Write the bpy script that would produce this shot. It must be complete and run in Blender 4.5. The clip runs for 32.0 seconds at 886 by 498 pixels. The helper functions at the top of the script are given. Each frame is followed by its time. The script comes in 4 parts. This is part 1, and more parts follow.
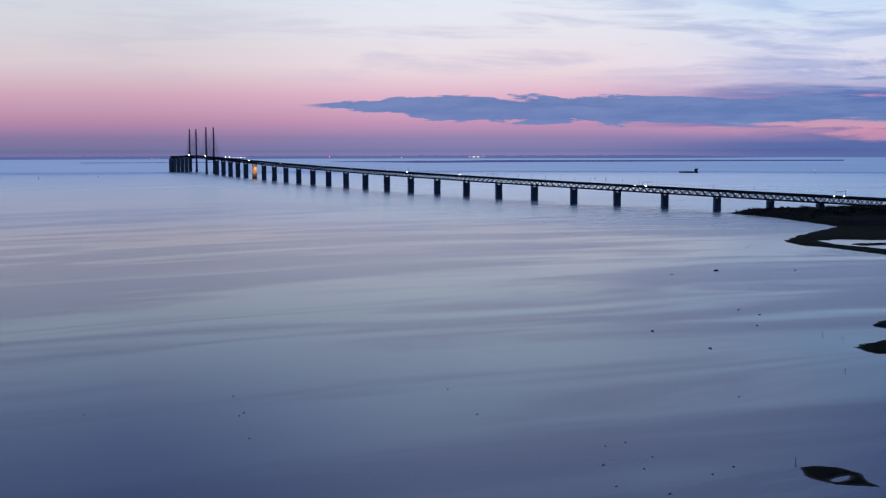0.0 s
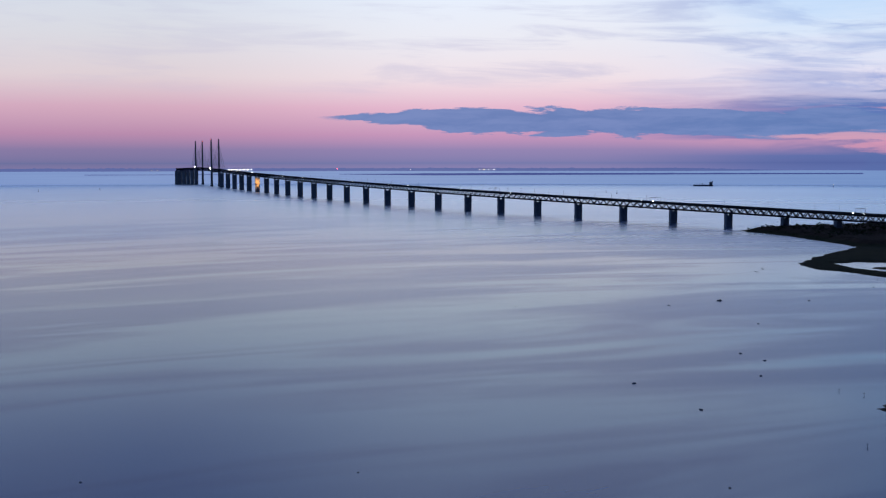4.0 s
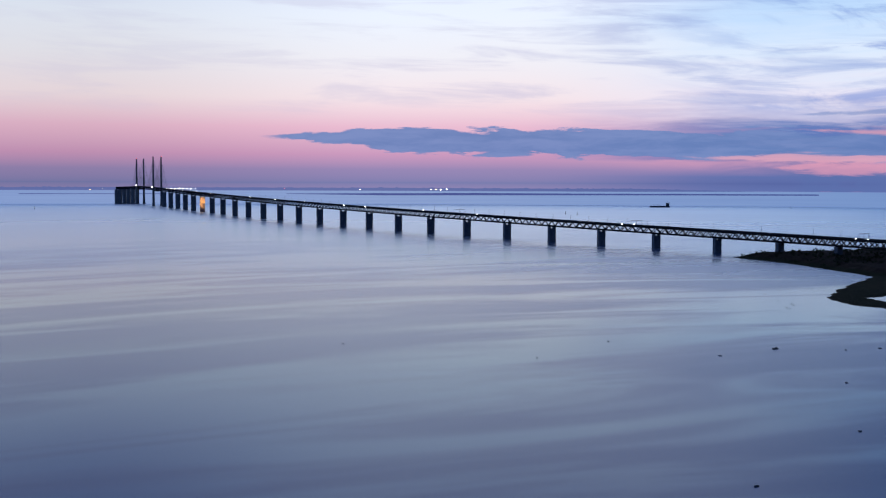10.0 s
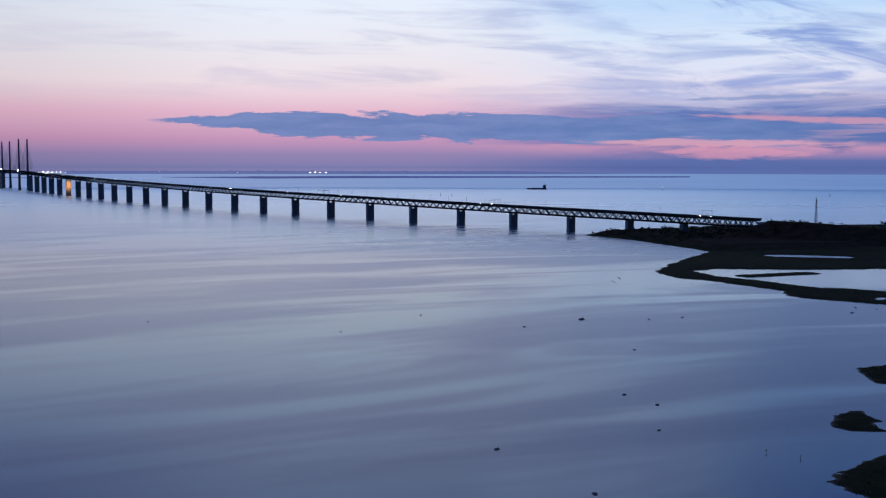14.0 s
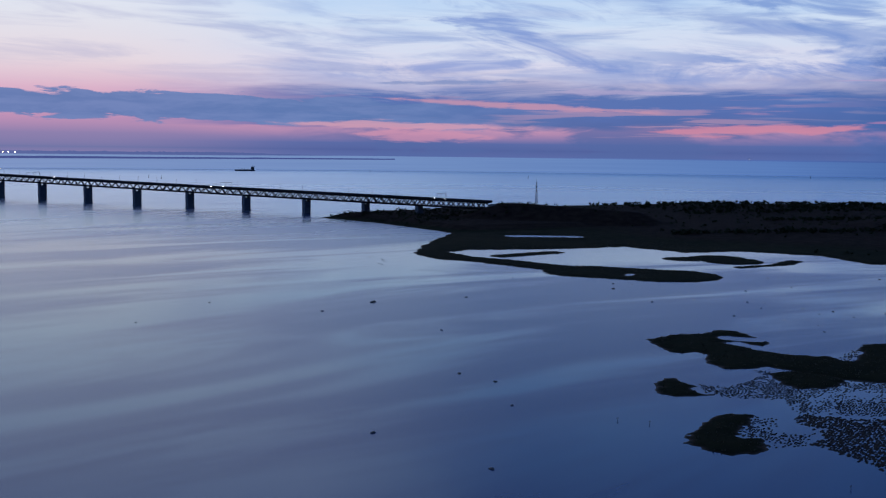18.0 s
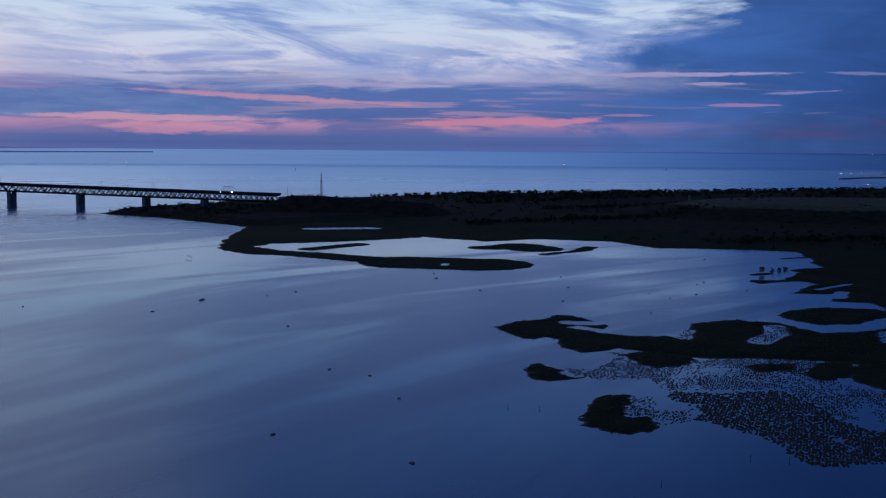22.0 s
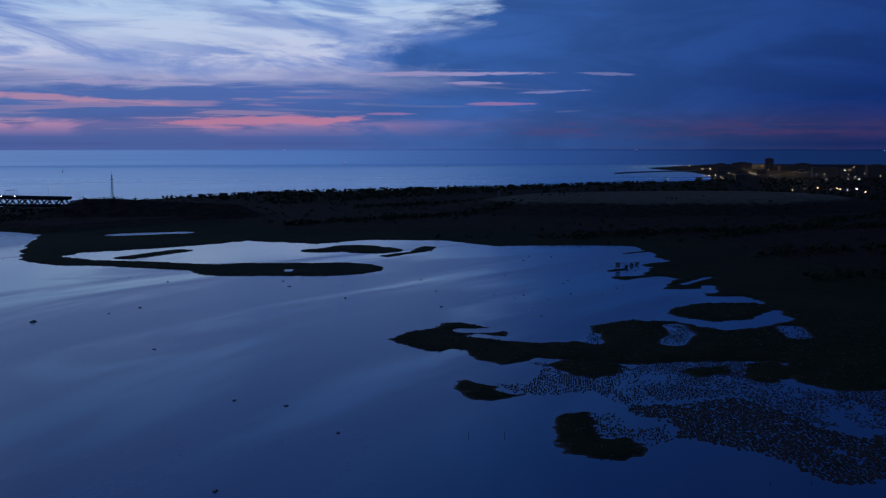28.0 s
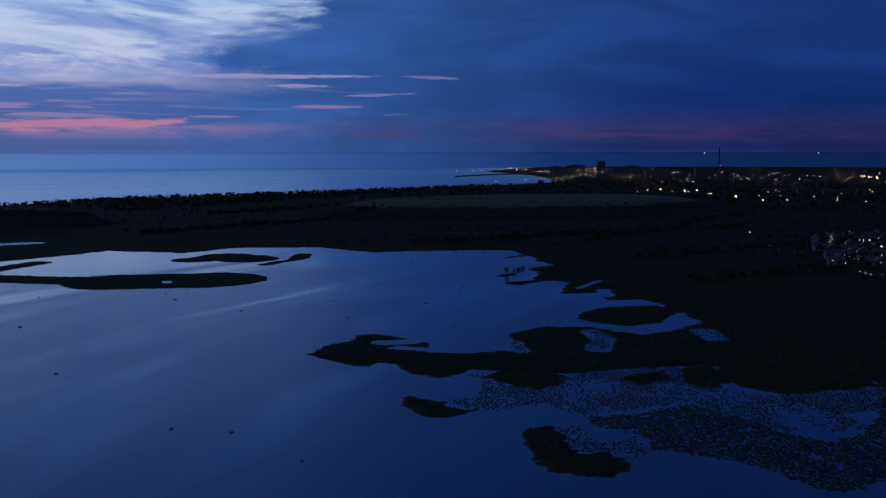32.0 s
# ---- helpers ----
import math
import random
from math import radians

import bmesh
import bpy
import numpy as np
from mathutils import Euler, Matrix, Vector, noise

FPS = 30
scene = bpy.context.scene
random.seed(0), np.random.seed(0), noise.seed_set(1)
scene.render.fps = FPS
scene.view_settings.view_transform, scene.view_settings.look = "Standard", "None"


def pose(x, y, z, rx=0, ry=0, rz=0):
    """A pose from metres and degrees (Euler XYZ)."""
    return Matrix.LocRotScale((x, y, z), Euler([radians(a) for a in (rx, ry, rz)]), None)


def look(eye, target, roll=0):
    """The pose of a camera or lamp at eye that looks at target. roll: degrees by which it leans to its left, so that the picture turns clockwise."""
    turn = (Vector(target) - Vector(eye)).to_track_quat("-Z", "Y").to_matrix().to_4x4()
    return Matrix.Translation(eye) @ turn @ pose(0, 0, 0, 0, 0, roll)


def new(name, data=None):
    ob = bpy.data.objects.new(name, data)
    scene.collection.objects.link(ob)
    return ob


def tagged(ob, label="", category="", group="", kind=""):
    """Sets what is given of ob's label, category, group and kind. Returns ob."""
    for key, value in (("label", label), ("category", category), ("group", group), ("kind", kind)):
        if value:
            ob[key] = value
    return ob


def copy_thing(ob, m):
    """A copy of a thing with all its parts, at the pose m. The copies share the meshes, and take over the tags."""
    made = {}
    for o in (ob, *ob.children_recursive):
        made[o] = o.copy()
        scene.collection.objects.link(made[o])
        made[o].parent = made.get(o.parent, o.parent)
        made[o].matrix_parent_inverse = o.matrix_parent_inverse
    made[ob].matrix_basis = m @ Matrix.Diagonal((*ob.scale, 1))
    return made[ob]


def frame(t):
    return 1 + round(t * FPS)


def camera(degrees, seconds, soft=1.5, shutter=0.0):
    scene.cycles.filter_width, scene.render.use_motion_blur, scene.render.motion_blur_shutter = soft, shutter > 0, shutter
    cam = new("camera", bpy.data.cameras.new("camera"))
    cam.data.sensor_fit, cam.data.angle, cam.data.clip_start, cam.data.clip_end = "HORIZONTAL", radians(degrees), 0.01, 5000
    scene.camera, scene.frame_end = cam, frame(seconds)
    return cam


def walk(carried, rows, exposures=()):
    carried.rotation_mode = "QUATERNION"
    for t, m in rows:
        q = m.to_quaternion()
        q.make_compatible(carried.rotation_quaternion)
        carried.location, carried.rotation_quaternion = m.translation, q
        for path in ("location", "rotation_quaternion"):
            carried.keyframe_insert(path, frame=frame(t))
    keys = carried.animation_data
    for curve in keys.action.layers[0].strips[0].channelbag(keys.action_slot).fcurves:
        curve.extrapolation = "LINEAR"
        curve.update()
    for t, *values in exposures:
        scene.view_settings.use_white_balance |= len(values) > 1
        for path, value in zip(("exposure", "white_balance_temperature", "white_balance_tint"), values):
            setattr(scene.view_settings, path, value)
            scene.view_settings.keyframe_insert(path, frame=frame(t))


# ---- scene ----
cam = camera(44.433, 32.0, soft=1.2)
# seconds, x, y, z, tilt, lean, turn
PATH = [
    (0, -56.10, 35.52, 90.55, 84.84, -0.15, -1.47),
    (1, -49.29, 51.83, 90.84, 84.98, -0.13, -1.35),
    (2, -42.13, 69.46, 91.18, 85.15, -0.16, -1.15),
    (2.5, -37.88, 79.21, 91.37, 85.23, -0.15, -1.03),
    (4.5, -19.82, 139.99, 92.70, 85.60, -0.06, -0.53),
    (5, -23.92, 154.10, 92.95, 85.77, -0.02, -0.59),
    (6, -32.92, 181.23, 93.32, 86.15, 0.07, -0.60),
    (7, -42.11, 205.69, 93.47, 86.42, 0.11, -0.69),
    (8, -50.06, 226.28, 93.42, 86.49, 0.16, -1.34),
    (9, -54.83, 242.11, 93.15, 86.52, 0.15, -2.39),
    (10, -53.70, 252.05, 92.62, 86.51, 0.19, -3.59),
    (11, -44.25, 255.17, 91.66, 86.42, 0.20, -4.83),
    (12, -27.33, 252.75, 90.21, 86.22, 0.14, -5.78),
    (13, -9.09, 249.25, 88.37, 85.95, 0.08, -7.08),
    (13.5, -2.48, 248.75, 87.40, 85.82, 0.03, -7.86),
    (15.5, -38.01, 269.58, 84.52, 85.26, 0.50, -15.81),
    (16, -43.39, 269.34, 84.76, 85.12, 0.61, -17.64),
    (17, -51.04, 267.03, 86.22, 84.94, 0.66, -21.55),
    (18, -60.27, 263.26, 88.25, 84.80, 0.60, -25.37),
    (19, -71.31, 262.35, 89.66, 84.69, 0.59, -28.75),
    (20, -81.92, 267.39, 89.75, 84.63, 0.61, -31.93),
    (21, -90.49, 277.13, 88.91, 84.54, 0.51, -35.21),
    (22, -96.07, 288.99, 87.90, 84.48, 0.42, -38.29),
    (23, -99.52, 301.02, 87.14, 84.43, 0.35, -41.05),
    (24, -102.06, 312.89, 86.75, 84.42, 0.19, -43.93),
    (25, -104.18, 324.98, 86.66, 84.41, 0.14, -46.15),
    (25.5, -104.92, 331.08, 86.64, 84.41, 0.13, -46.68),
    (27.5, -102.88, 357.51, 85.78, 84.44, 0.01, -49.99),
    (28, -103.12, 363.22, 85.68, 84.45, -0.01, -50.56),
    (29, -104.46, 373.79, 85.47, 84.47, 0.03, -51.84),
    (30, -107.06, 384.25, 85.64, 84.52, 0.09, -53.98),
    (31, -109.78, 394.85, 86.10, 84.56, -0.04, -56.48),
    (32, -112.66, 405.78, 86.58, 84.61, -0.06, -59.65),
]
walk(cam, [(t, pose(x, y, z, a, 0, c) @ pose(0, 0, 0, 0, 0, b)) for t, x, y, z, a, b, c in PATH],
     exposures=[(0, 0.02, 6330, 10), (5, 0.12, 6360, 10), (9, 0.17, 6420, 10), (13, 0.11, 6360, 10), (17, 0.0, 6230, 10),
                (21, -0.15, 6100, 10), (26, -0.3, 5750, 10), (32, -0.36, 5600, 10)])

# ---------------------------------------------------------------- node helpers


class Net:
    """Short hand for wiring node trees."""

    def __init__(self, tree):
        self.t = tree
        tree.nodes.clear()

    def node(self, kind, **inputs):
        n = self.t.nodes.new(kind)
        for k, v in inputs.items():
            self.put(n.inputs[k.replace("_", " ")], v)
        return n

    def put(self, socket, v):
        if isinstance(v, bpy.types.NodeSocket):
            self.t.links.new(v, socket)
        elif isinstance(v, (tuple, list)) and len(v) == 3 and socket.type == "RGBA":
            socket.default_value = (*v, 1)
        else:
            socket.default_value = v

    def m(self, op, a, b=0.0, c=None, clamp=False):
        n = self.t.nodes.new("ShaderNodeMath")
        n.operation, n.use_clamp = op, clamp
        self.put(n.inputs[0], a), self.put(n.inputs[1], b)
        if c is not None:
            self.put(n.inputs[2], c)
        return n.outputs[0]

    def smooth(self, v, a, b, lo=0.0, hi=1.0):
        n = self.t.nodes.new("ShaderNodeMapRange")
        n.interpolation_type = "SMOOTHSTEP"
        for i, q in enumerate((v, a, b, lo, hi)):
            self.put(n.inputs[i], q)
        return n.outputs[0]

    def mix(self, f, a, b, how="MIX"):
        n = self.t.nodes.new("ShaderNodeMix")
        n.data_type, n.blend_type = "RGBA", how
        self.put(n.inputs[0], f), self.put(n.inputs[6], a), self.put(n.inputs[7], b)
        return n.outputs[2]

    def ramp(self, v, stops):
        n = self.t.nodes.new("ShaderNodeValToRGB")
        e = n.color_ramp.elements
        while len(e) < len(stops):
            e.new(1.0)
        for el, (p, c) in zip(e, stops):
            el.position, el.color = p, (*c, 1)
        self.put(n.inputs[0], v)
        return n.outputs[0]

    def noise(self, vec, scale, detail=4.0, rough=0.55, distort=0.0):
        n = self.node("ShaderNodeTexNoise", Scale=scale, Detail=detail, Roughness=rough, Distortion=distort)
        if vec is not None:
            self.put(n.inputs["Vector"], vec)
        return n.outputs["Fac"]

    def xyz(self, x, y, z=0.0):
        n = self.t.nodes.new("ShaderNodeCombineXYZ")
        for i, q in enumerate((x, y, z)):
            self.put(n.inputs[i], q)
        return n.outputs[0]

    def split(self, v):
        n = self.t.nodes.new("ShaderNodeSeparateXYZ")
        self.put(n.inputs[0], v)
        return n.outputs


# ---------------------------------------------------------------- sky and light
def dusk_sky():
    """A node group: a direction in, the colour of the evening sky out."""
    g = bpy.data.node_groups.new("dusk_sky", "ShaderNodeTree")
    g.interface.new_socket("Direction", in_out="INPUT", socket_type="NodeSocketVector")
    g.interface.new_socket("Color", in_out="OUTPUT", socket_type="NodeSocketColor")
    n = Net(g)
    gi, go = g.nodes.new("NodeGroupInput"), g.nodes.new("NodeGroupOutput")
    d = n.node("ShaderNodeVectorMath", Vector=gi.outputs[0])
    d.operation = "NORMALIZE"
    x, y, z = n.split(d.outputs[0])
    el = n.m("MULTIPLY", n.m("ARCSINE", n.m("ABSOLUTE", z)), 57.2958)
    az = n.m("MULTIPLY", n.m("ARCTAN2", x, y), 57.2958)
    step = n.m("POWER", n.m("DIVIDE", el, 90.0), 0.5, clamp=True)

    def at(e):
        return (e / 90.0) ** 0.5

    bent = n.noise(n.xyz(n.m("MULTIPLY", az, 0.055), n.m("MULTIPLY", el, 0.55), 4.0), 2.4, 6, 0.6, 0.5)
    warp = n.m("MAXIMUM", n.m("ADD", el, n.m("MULTIPLY", n.m("SUBTRACT", bent, 0.5), n.smooth(el, 0.3, 2.2, 0.0, 2.6))), 0.0)
    step2 = n.m("POWER", n.m("DIVIDE", warp, 90.0), 0.5, clamp=True)
    west = n.ramp(step, [(at(0), (0.16, 0.18, 0.37)), (at(0.7), (0.28, 0.22, 0.41)), (at(1.5), (0.54, 0.29, 0.46)),
                         (at(2.9), (0.74, 0.45, 0.57)), (at(4.4), (0.83, 0.70, 0.73)), (at(6.5), (0.79, 0.78, 0.83)),
                         (at(8.5), (0.76, 0.81, 0.90)), (at(13), (0.66, 0.76, 0.97)), (at(20), (0.52, 0.64, 1.00)),
                         (at(45), (0.13, 0.20, 0.46)), (at(90), (0.02, 0.04, 0.12))])
    mid = n.ramp(step2, [(at(0), (0.085, 0.12, 0.32)), (at(0.35), (0.11, 0.15, 0.37)), (at(0.6), (0.26, 0.20, 0.40)), (at(1.1), (0.56, 0.29, 0.44)),
                         (at(1.38), (0.10, 0.16, 0.41)), (at(2.7), (0.11, 0.18, 0.44)), (at(3.3), (0.46, 0.44, 0.62)), (at(4.3), (0.74, 0.71, 0.82)),
                         (at(6.5), (0.66, 0.75, 0.88)), (at(8.5), (0.48, 0.65, 0.88)), (at(13), (0.20, 0.36, 0.68)), (at(22), (0.10, 0.20, 0.48)), (at(90), (0.015, 0.03, 0.10))])
    east = n.ramp(step, [(at(0), (0.010, 0.022, 0.11)), (at(0.5), (0.024, 0.026, 0.11)), (at(1.1), (0.028, 0.030, 0.12)), (at(2.2), (0.010, 0.032, 0.17)),
                         (at(5), (0.015, 0.046, 0.20)), (at(9), (0.020, 0.053, 0.205)), (at(20), (0.026, 0.052, 0.14)), (at(90), (0.006, 0.014, 0.05))])
    sky = n.mix(n.smooth(n.m("SUBTRACT", az, n.m("MULTIPLY", n.smooth(el, 8, 13), 10.0)), 7, 21), west, mid)
    sky = n.mix(n.m("MULTIPLY", n.m("MULTIPLY", n.smooth(el, 8, 15), n.smooth(az, 2, -16)), 0.6), sky, (0.20, 0.30, 0.66))
    dusk = n.smooth(az, 2, -16, 1.0, 0.84)
    sky = n.mix(1.0, sky, n.xyz(dusk, dusk, dusk), "MULTIPLY")
    # grey haze breaks the low pink band
    veil = n.noise(n.xyz(n.m("MULTIPLY", az, 0.11), n.m("MULTIPLY", el, 0.5), 33.0), 1.6, 5, 0.55, 0.4)
    veil = n.m("MULTIPLY", n.smooth(veil, 0.40, 0.54), n.m("MULTIPLY", n.smooth(az, 14, 24), n.m("MULTIPLY", n.smooth(az, 70, 50), n.smooth(el, 2.2, 1.2))))
    sky = n.mix(n.m("MULTIPLY", veil, 0.8), sky, (0.095, 0.145, 0.36))
    # thin high streaks
    thin = n.xyz(n.m("MULTIPLY", az, 0.052), n.m("ADD", n.m("MULTIPLY", el, 0.46), n.m("MULTIPLY", az, 0.010)), 0.3)
    wisps = n.smooth(n.noise(thin, 2.3, 8, 0.58, 0.35), 0.45, 0.68)
    wisps = n.m("MULTIPLY", wisps, n.smooth(el, 2.4, 4.8))
    sky = n.mix(n.m("MULTIPLY", wisps, n.smooth(az, -20, 32, 0.20, 0.66)), sky, n.mix(n.smooth(az, 0, 26), (0.46, 0.44, 0.62), (0.20, 0.31, 0.63)))
    soft = n.noise(n.xyz(n.m("MULTIPLY", az, 0.045), n.m("ADD", n.m("MULTIPLY", el, 0.22), n.m("MULTIPLY", az, 0.02)), 21.0), 2.6, 6, 0.6, 0.8)
    soft = n.m("MULTIPLY", n.smooth(soft, 0.48, 0.64), n.m("MULTIPLY", n.smooth(az, 12, 26), n.smooth(el, 2.8, 4.2)))
    sky = n.mix(n.m("MULTIPLY", soft, 0.7), sky, (0.17, 0.27, 0.62))
    scud = n.noise(n.xyz(n.m("MULTIPLY", az, 0.06), n.m("ADD", n.m("MULTIPLY", el, 0.24), n.m("MULTIPLY", az, 0.015)), 57.0), 2.2, 7, 0.6, 0.8)
    scud = n.m("MULTIPLY", n.smooth(scud, 0.42, 0.60), n.m("MULTIPLY", n.smooth(az, 30, 41), n.smooth(el, 2.8, 4.0)))
    sky = n.mix(n.m("MULTIPLY", scud, 0.72), sky, (0.13, 0.25, 0.60))
    # bright salmon streaks through the bank
    glow = n.noise(n.xyz(n.m("MULTIPLY", az, 0.050), n.m("MULTIPLY", el, 1.0), 9.0), 2.4, 5, 0.55, 0.3)
    glow = n.m("MULTIPLY", n.smooth(glow, 0.56, 0.64), n.m("MULTIPLY", n.smooth(az, 12, 24), n.m("MULTIPLY", n.smooth(az, 50, 40), n.m("MULTIPLY", n.smooth(el, 0.6, 1.0), n.smooth(el, 3.4, 2.2)))))
    sky = n.mix(n.m("MULTIPLY", glow, 0.45), sky, (0.60, 0.34, 0.44))
    # the long flat cloud
    wob = n.noise(n.xyz(n.m("MULTIPLY", az, 0.16), n.m("MULTIPLY", el, 0.9), 2.0), 2.0, 6, 0.6, 0.3)
    half = n.m("ADD", 0.10, n.m("MULTIPLY", n.smooth(az, -6.5, 3), 0.64))
    off = n.m("ABSOLUTE", n.m("SUBTRACT", el, n.m("ADD", 2.30, n.m("MULTIPLY", az, -0.018))))
    edge = n.m("SUBTRACT", n.m("ADD", half, n.m("MULTIPLY", n.m("SUBTRACT", wob, 0.5), 1.7)), off)
    flat = n.m("MULTIPLY", n.smooth(edge, 0.0, 0.14), n.m("MULTIPLY", n.smooth(az, -6.2, -4.6), n.smooth(az, 34, 22)))
    sky = n.mix(n.m("MULTIPLY", flat, 0.96), sky, n.mix(n.smooth(wob, 0.35, 0.65), (0.115, 0.195, 0.43), (0.16, 0.235, 0.48)))
    # the heavy dark cloud
    rag = n.noise(n.xyz(n.m("MULTIPLY", az, 0.10), n.m("ADD", n.m("MULTIPLY", el, 0.32), n.m("MULTIPLY", az, -0.02)), 9.7), 1.8, 8, 0.58, 0.5)
    rim = n.ramp(n.m("DIVIDE", el, 20.0, clamp=True), [(0.0, (0.53,) * 3), (0.075, (0.52,) * 3), (0.16, (0.51,) * 3), (0.235, (0.545,) * 3), (0.40, (0.60,) * 3), (0.52, (0.605,) * 3), (0.75, (0.525,) * 3), (1.0, (0.49,) * 3)])
    lean = n.m("SUBTRACT", az, n.m("MULTIPLY", rim, 90.0))
    heavy = n.smooth(n.m("ADD", lean, n.m("MULTIPLY", n.m("SUBTRACT", rag, 0.5), 15.0)), n.m("SUBTRACT", -1.8, n.m("ADD", n.m("MULTIPLY", n.smooth(el, 7, 16), 9.0), n.smooth(el, 4.6, 2.6, 0.0, 9.0))), n.m("ADD", 1.8, n.m("ADD", n.m("MULTIPLY", n.smooth(el, 7, 16), 11.0), n.smooth(el, 4.6, 2.6, 0.0, 9.0))))
    heavy = n.m("MAXIMUM", heavy, n.smooth(n.m("ABSOLUTE", n.m("SUBTRACT", az, 5)), 62, 85))
    dim = n.mix(n.smooth(az, 76, 42, 0.0, 0.80), east, (0.072, 0.178, 0.48))
    folds = n.noise(n.xyz(n.m("MULTIPLY", az, 0.085), n.m("ADD", n.m("MULTIPLY", el, 0.30), n.m("MULTIPLY", az, 0.012)), 44.0), 1.7, 6, 0.55, 0.5)
    fold = n.smooth(folds, 0.36, 0.66, 0.88, 1.16)
    dim = n.mix(1.0, dim, n.xyz(fold, fold, fold), "MULTIPLY")
    sky = n.mix(heavy, sky, dim)
    slit = n.noise(n.xyz(n.m("MULTIPLY", az, 0.05), n.m("ADD", n.m("MULTIPLY", el, 1.1), n.m("MULTIPLY", az, 0.03)), 17.0), 2.6, 7, 0.6, 0.6)
    slit = n.m("MULTIPLY", n.smooth(slit, 0.57, 0.68), n.m("MULTIPLY", n.m("MULTIPLY", n.smooth(az, 38, 43), n.smooth(az, 61, 55)), n.m("MULTIPLY", n.smooth(el, 1.2, 1.8), n.smooth(el, 4.6, 3.8))))
    sky = n.mix(n.m("MULTIPLY", slit, 0.3), sky, (0.36, 0.30, 0.46))
    pink = n.noise(n.xyz(n.m("MULTIPLY", az, 0.07), n.m("MULTIPLY", el, 0.7), 12.0), 3.0, 5, 0.6, 0.4)
    pink = n.m("MULTIPLY", n.smooth(pink, 0.42, 0.62), n.m("MULTIPLY", n.m("MULTIPLY", n.smooth(az, 50, 57), n.smooth(az, 90, 66)), n.m("MULTIPLY", n.smooth(el, 0.15, 0.5), n.smooth(el, 1.5, 0.8))))
    sky = n.mix(n.m("MULTIPLY", pink, 0.38), sky, (0.13, 0.05, 0.13))
    # long thin cloud streaks: azimuth and height of both ends, half thickness, colour, strength
    ragged = n.noise(n.xyz(n.m("MULTIPLY", az, 0.22), n.m("MULTIPLY", el, 1.6), 71.0), 2.2, 6, 0.62, 0.5)
    ragged = n.m("MULTIPLY", n.m("SUBTRACT", ragged, 0.5), 3.2)
    for a0, a1, e0, e1, half, colour, amount in (
            (15.5, 31, 1.80, 1.62, 0.20, (0.64, 0.34, 0.45), 0.85), (21, 31, 3.9, 4.1, 0.13, (0.15, 0.24, 0.50), 0.6),
            (20, 28.5, 1.30, 1.15, 0.30, (0.66, 0.30, 0.42), 0.7), (21, 37.5, 3.20, 2.40, 0.16, (0.56, 0.30, 0.42), 0.85),
            (35, 47.4, 1.50, 1.72, 0.26, (0.62, 0.25, 0.36), 0.9), (30, 39, 3.55, 3.45, 0.14, (0.50, 0.42, 0.62), 0.6),
            (44.2, 56.8, 4.05, 4.10, 0.10, (0.44, 0.36, 0.58), 0.85), (50.4, 53.8, 3.62, 3.58, 0.10, (0.42, 0.34, 0.56), 0.8),
            (54, 58.4, 3.05, 3.22, 0.08, (0.28, 0.27, 0.52), 0.75), (51.5, 55.6, 2.50, 2.52, 0.09, (0.40, 0.22, 0.42), 0.8),
            (57.2, 60.6, 4.12, 3.98, 0.08, (0.26, 0.25, 0.48), 0.65), (46.4, 49.5, 2.0, 2.0, 0.07, (0.42, 0.22, 0.42), 0.7)):
        along = n.m("DIVIDE", n.m("SUBTRACT", az, a0), a1 - a0)
        middle = n.m("ADD", n.m("MULTIPLY", along, e1 - e0), e0 - 0.45)
        wide = n.m("MULTIPLY", n.m("MULTIPLY", n.smooth(along, 0.0, 0.35), n.smooth(along, 1.0, 0.55, 0.25, 1.0)), half)
        gap = n.m("SUBTRACT", n.m("ADD", wide, n.m("MULTIPLY", ragged, half)), n.m("ABSOLUTE", n.m("SUBTRACT", el, middle)))
        mask = n.m("MULTIPLY", n.smooth(gap, half * -0.35, half * 0.55), n.m("MULTIPLY", n.smooth(along, 0.0, 0.12), n.smooth(along, 1.0, 0.9)))
        sky = n.mix(n.m("MULTIPLY", mask, amount), sky, colour)
    g.links.new(sky, go.inputs[0])
    return g


SKY = dusk_sky()
world = bpy.data.worlds.new("evening")
scene.world = world
world.use_nodes = True
w = Net(world.node_tree)
grp = world.node_tree.nodes.new("ShaderNodeGroup")
grp.node_tree = SKY
w.put(grp.inputs[0], world.node_tree.nodes.new("ShaderNodeTexCoord").outputs["Generated"])
dome = world.node_tree.nodes.new("ShaderNodeTexSky")
dome.sky_type, dome.sun_disc = "NISHITA", False
dome.sun_elevation, dome.sun_rotation = radians(-4.0), radians(-5.0)
both = w.mix(1.0, grp.outputs[0], w.mix(1.0, dome.outputs[0], (0.02, 0.02, 0.02), "MULTIPLY"), "ADD")
bg = w.node("ShaderNodeBackground", Color=both, Strength=1.0)
world.node_tree.links.new(bg.outputs[0], world.node_tree.nodes.new("ShaderNodeOutputWorld").inputs[0])


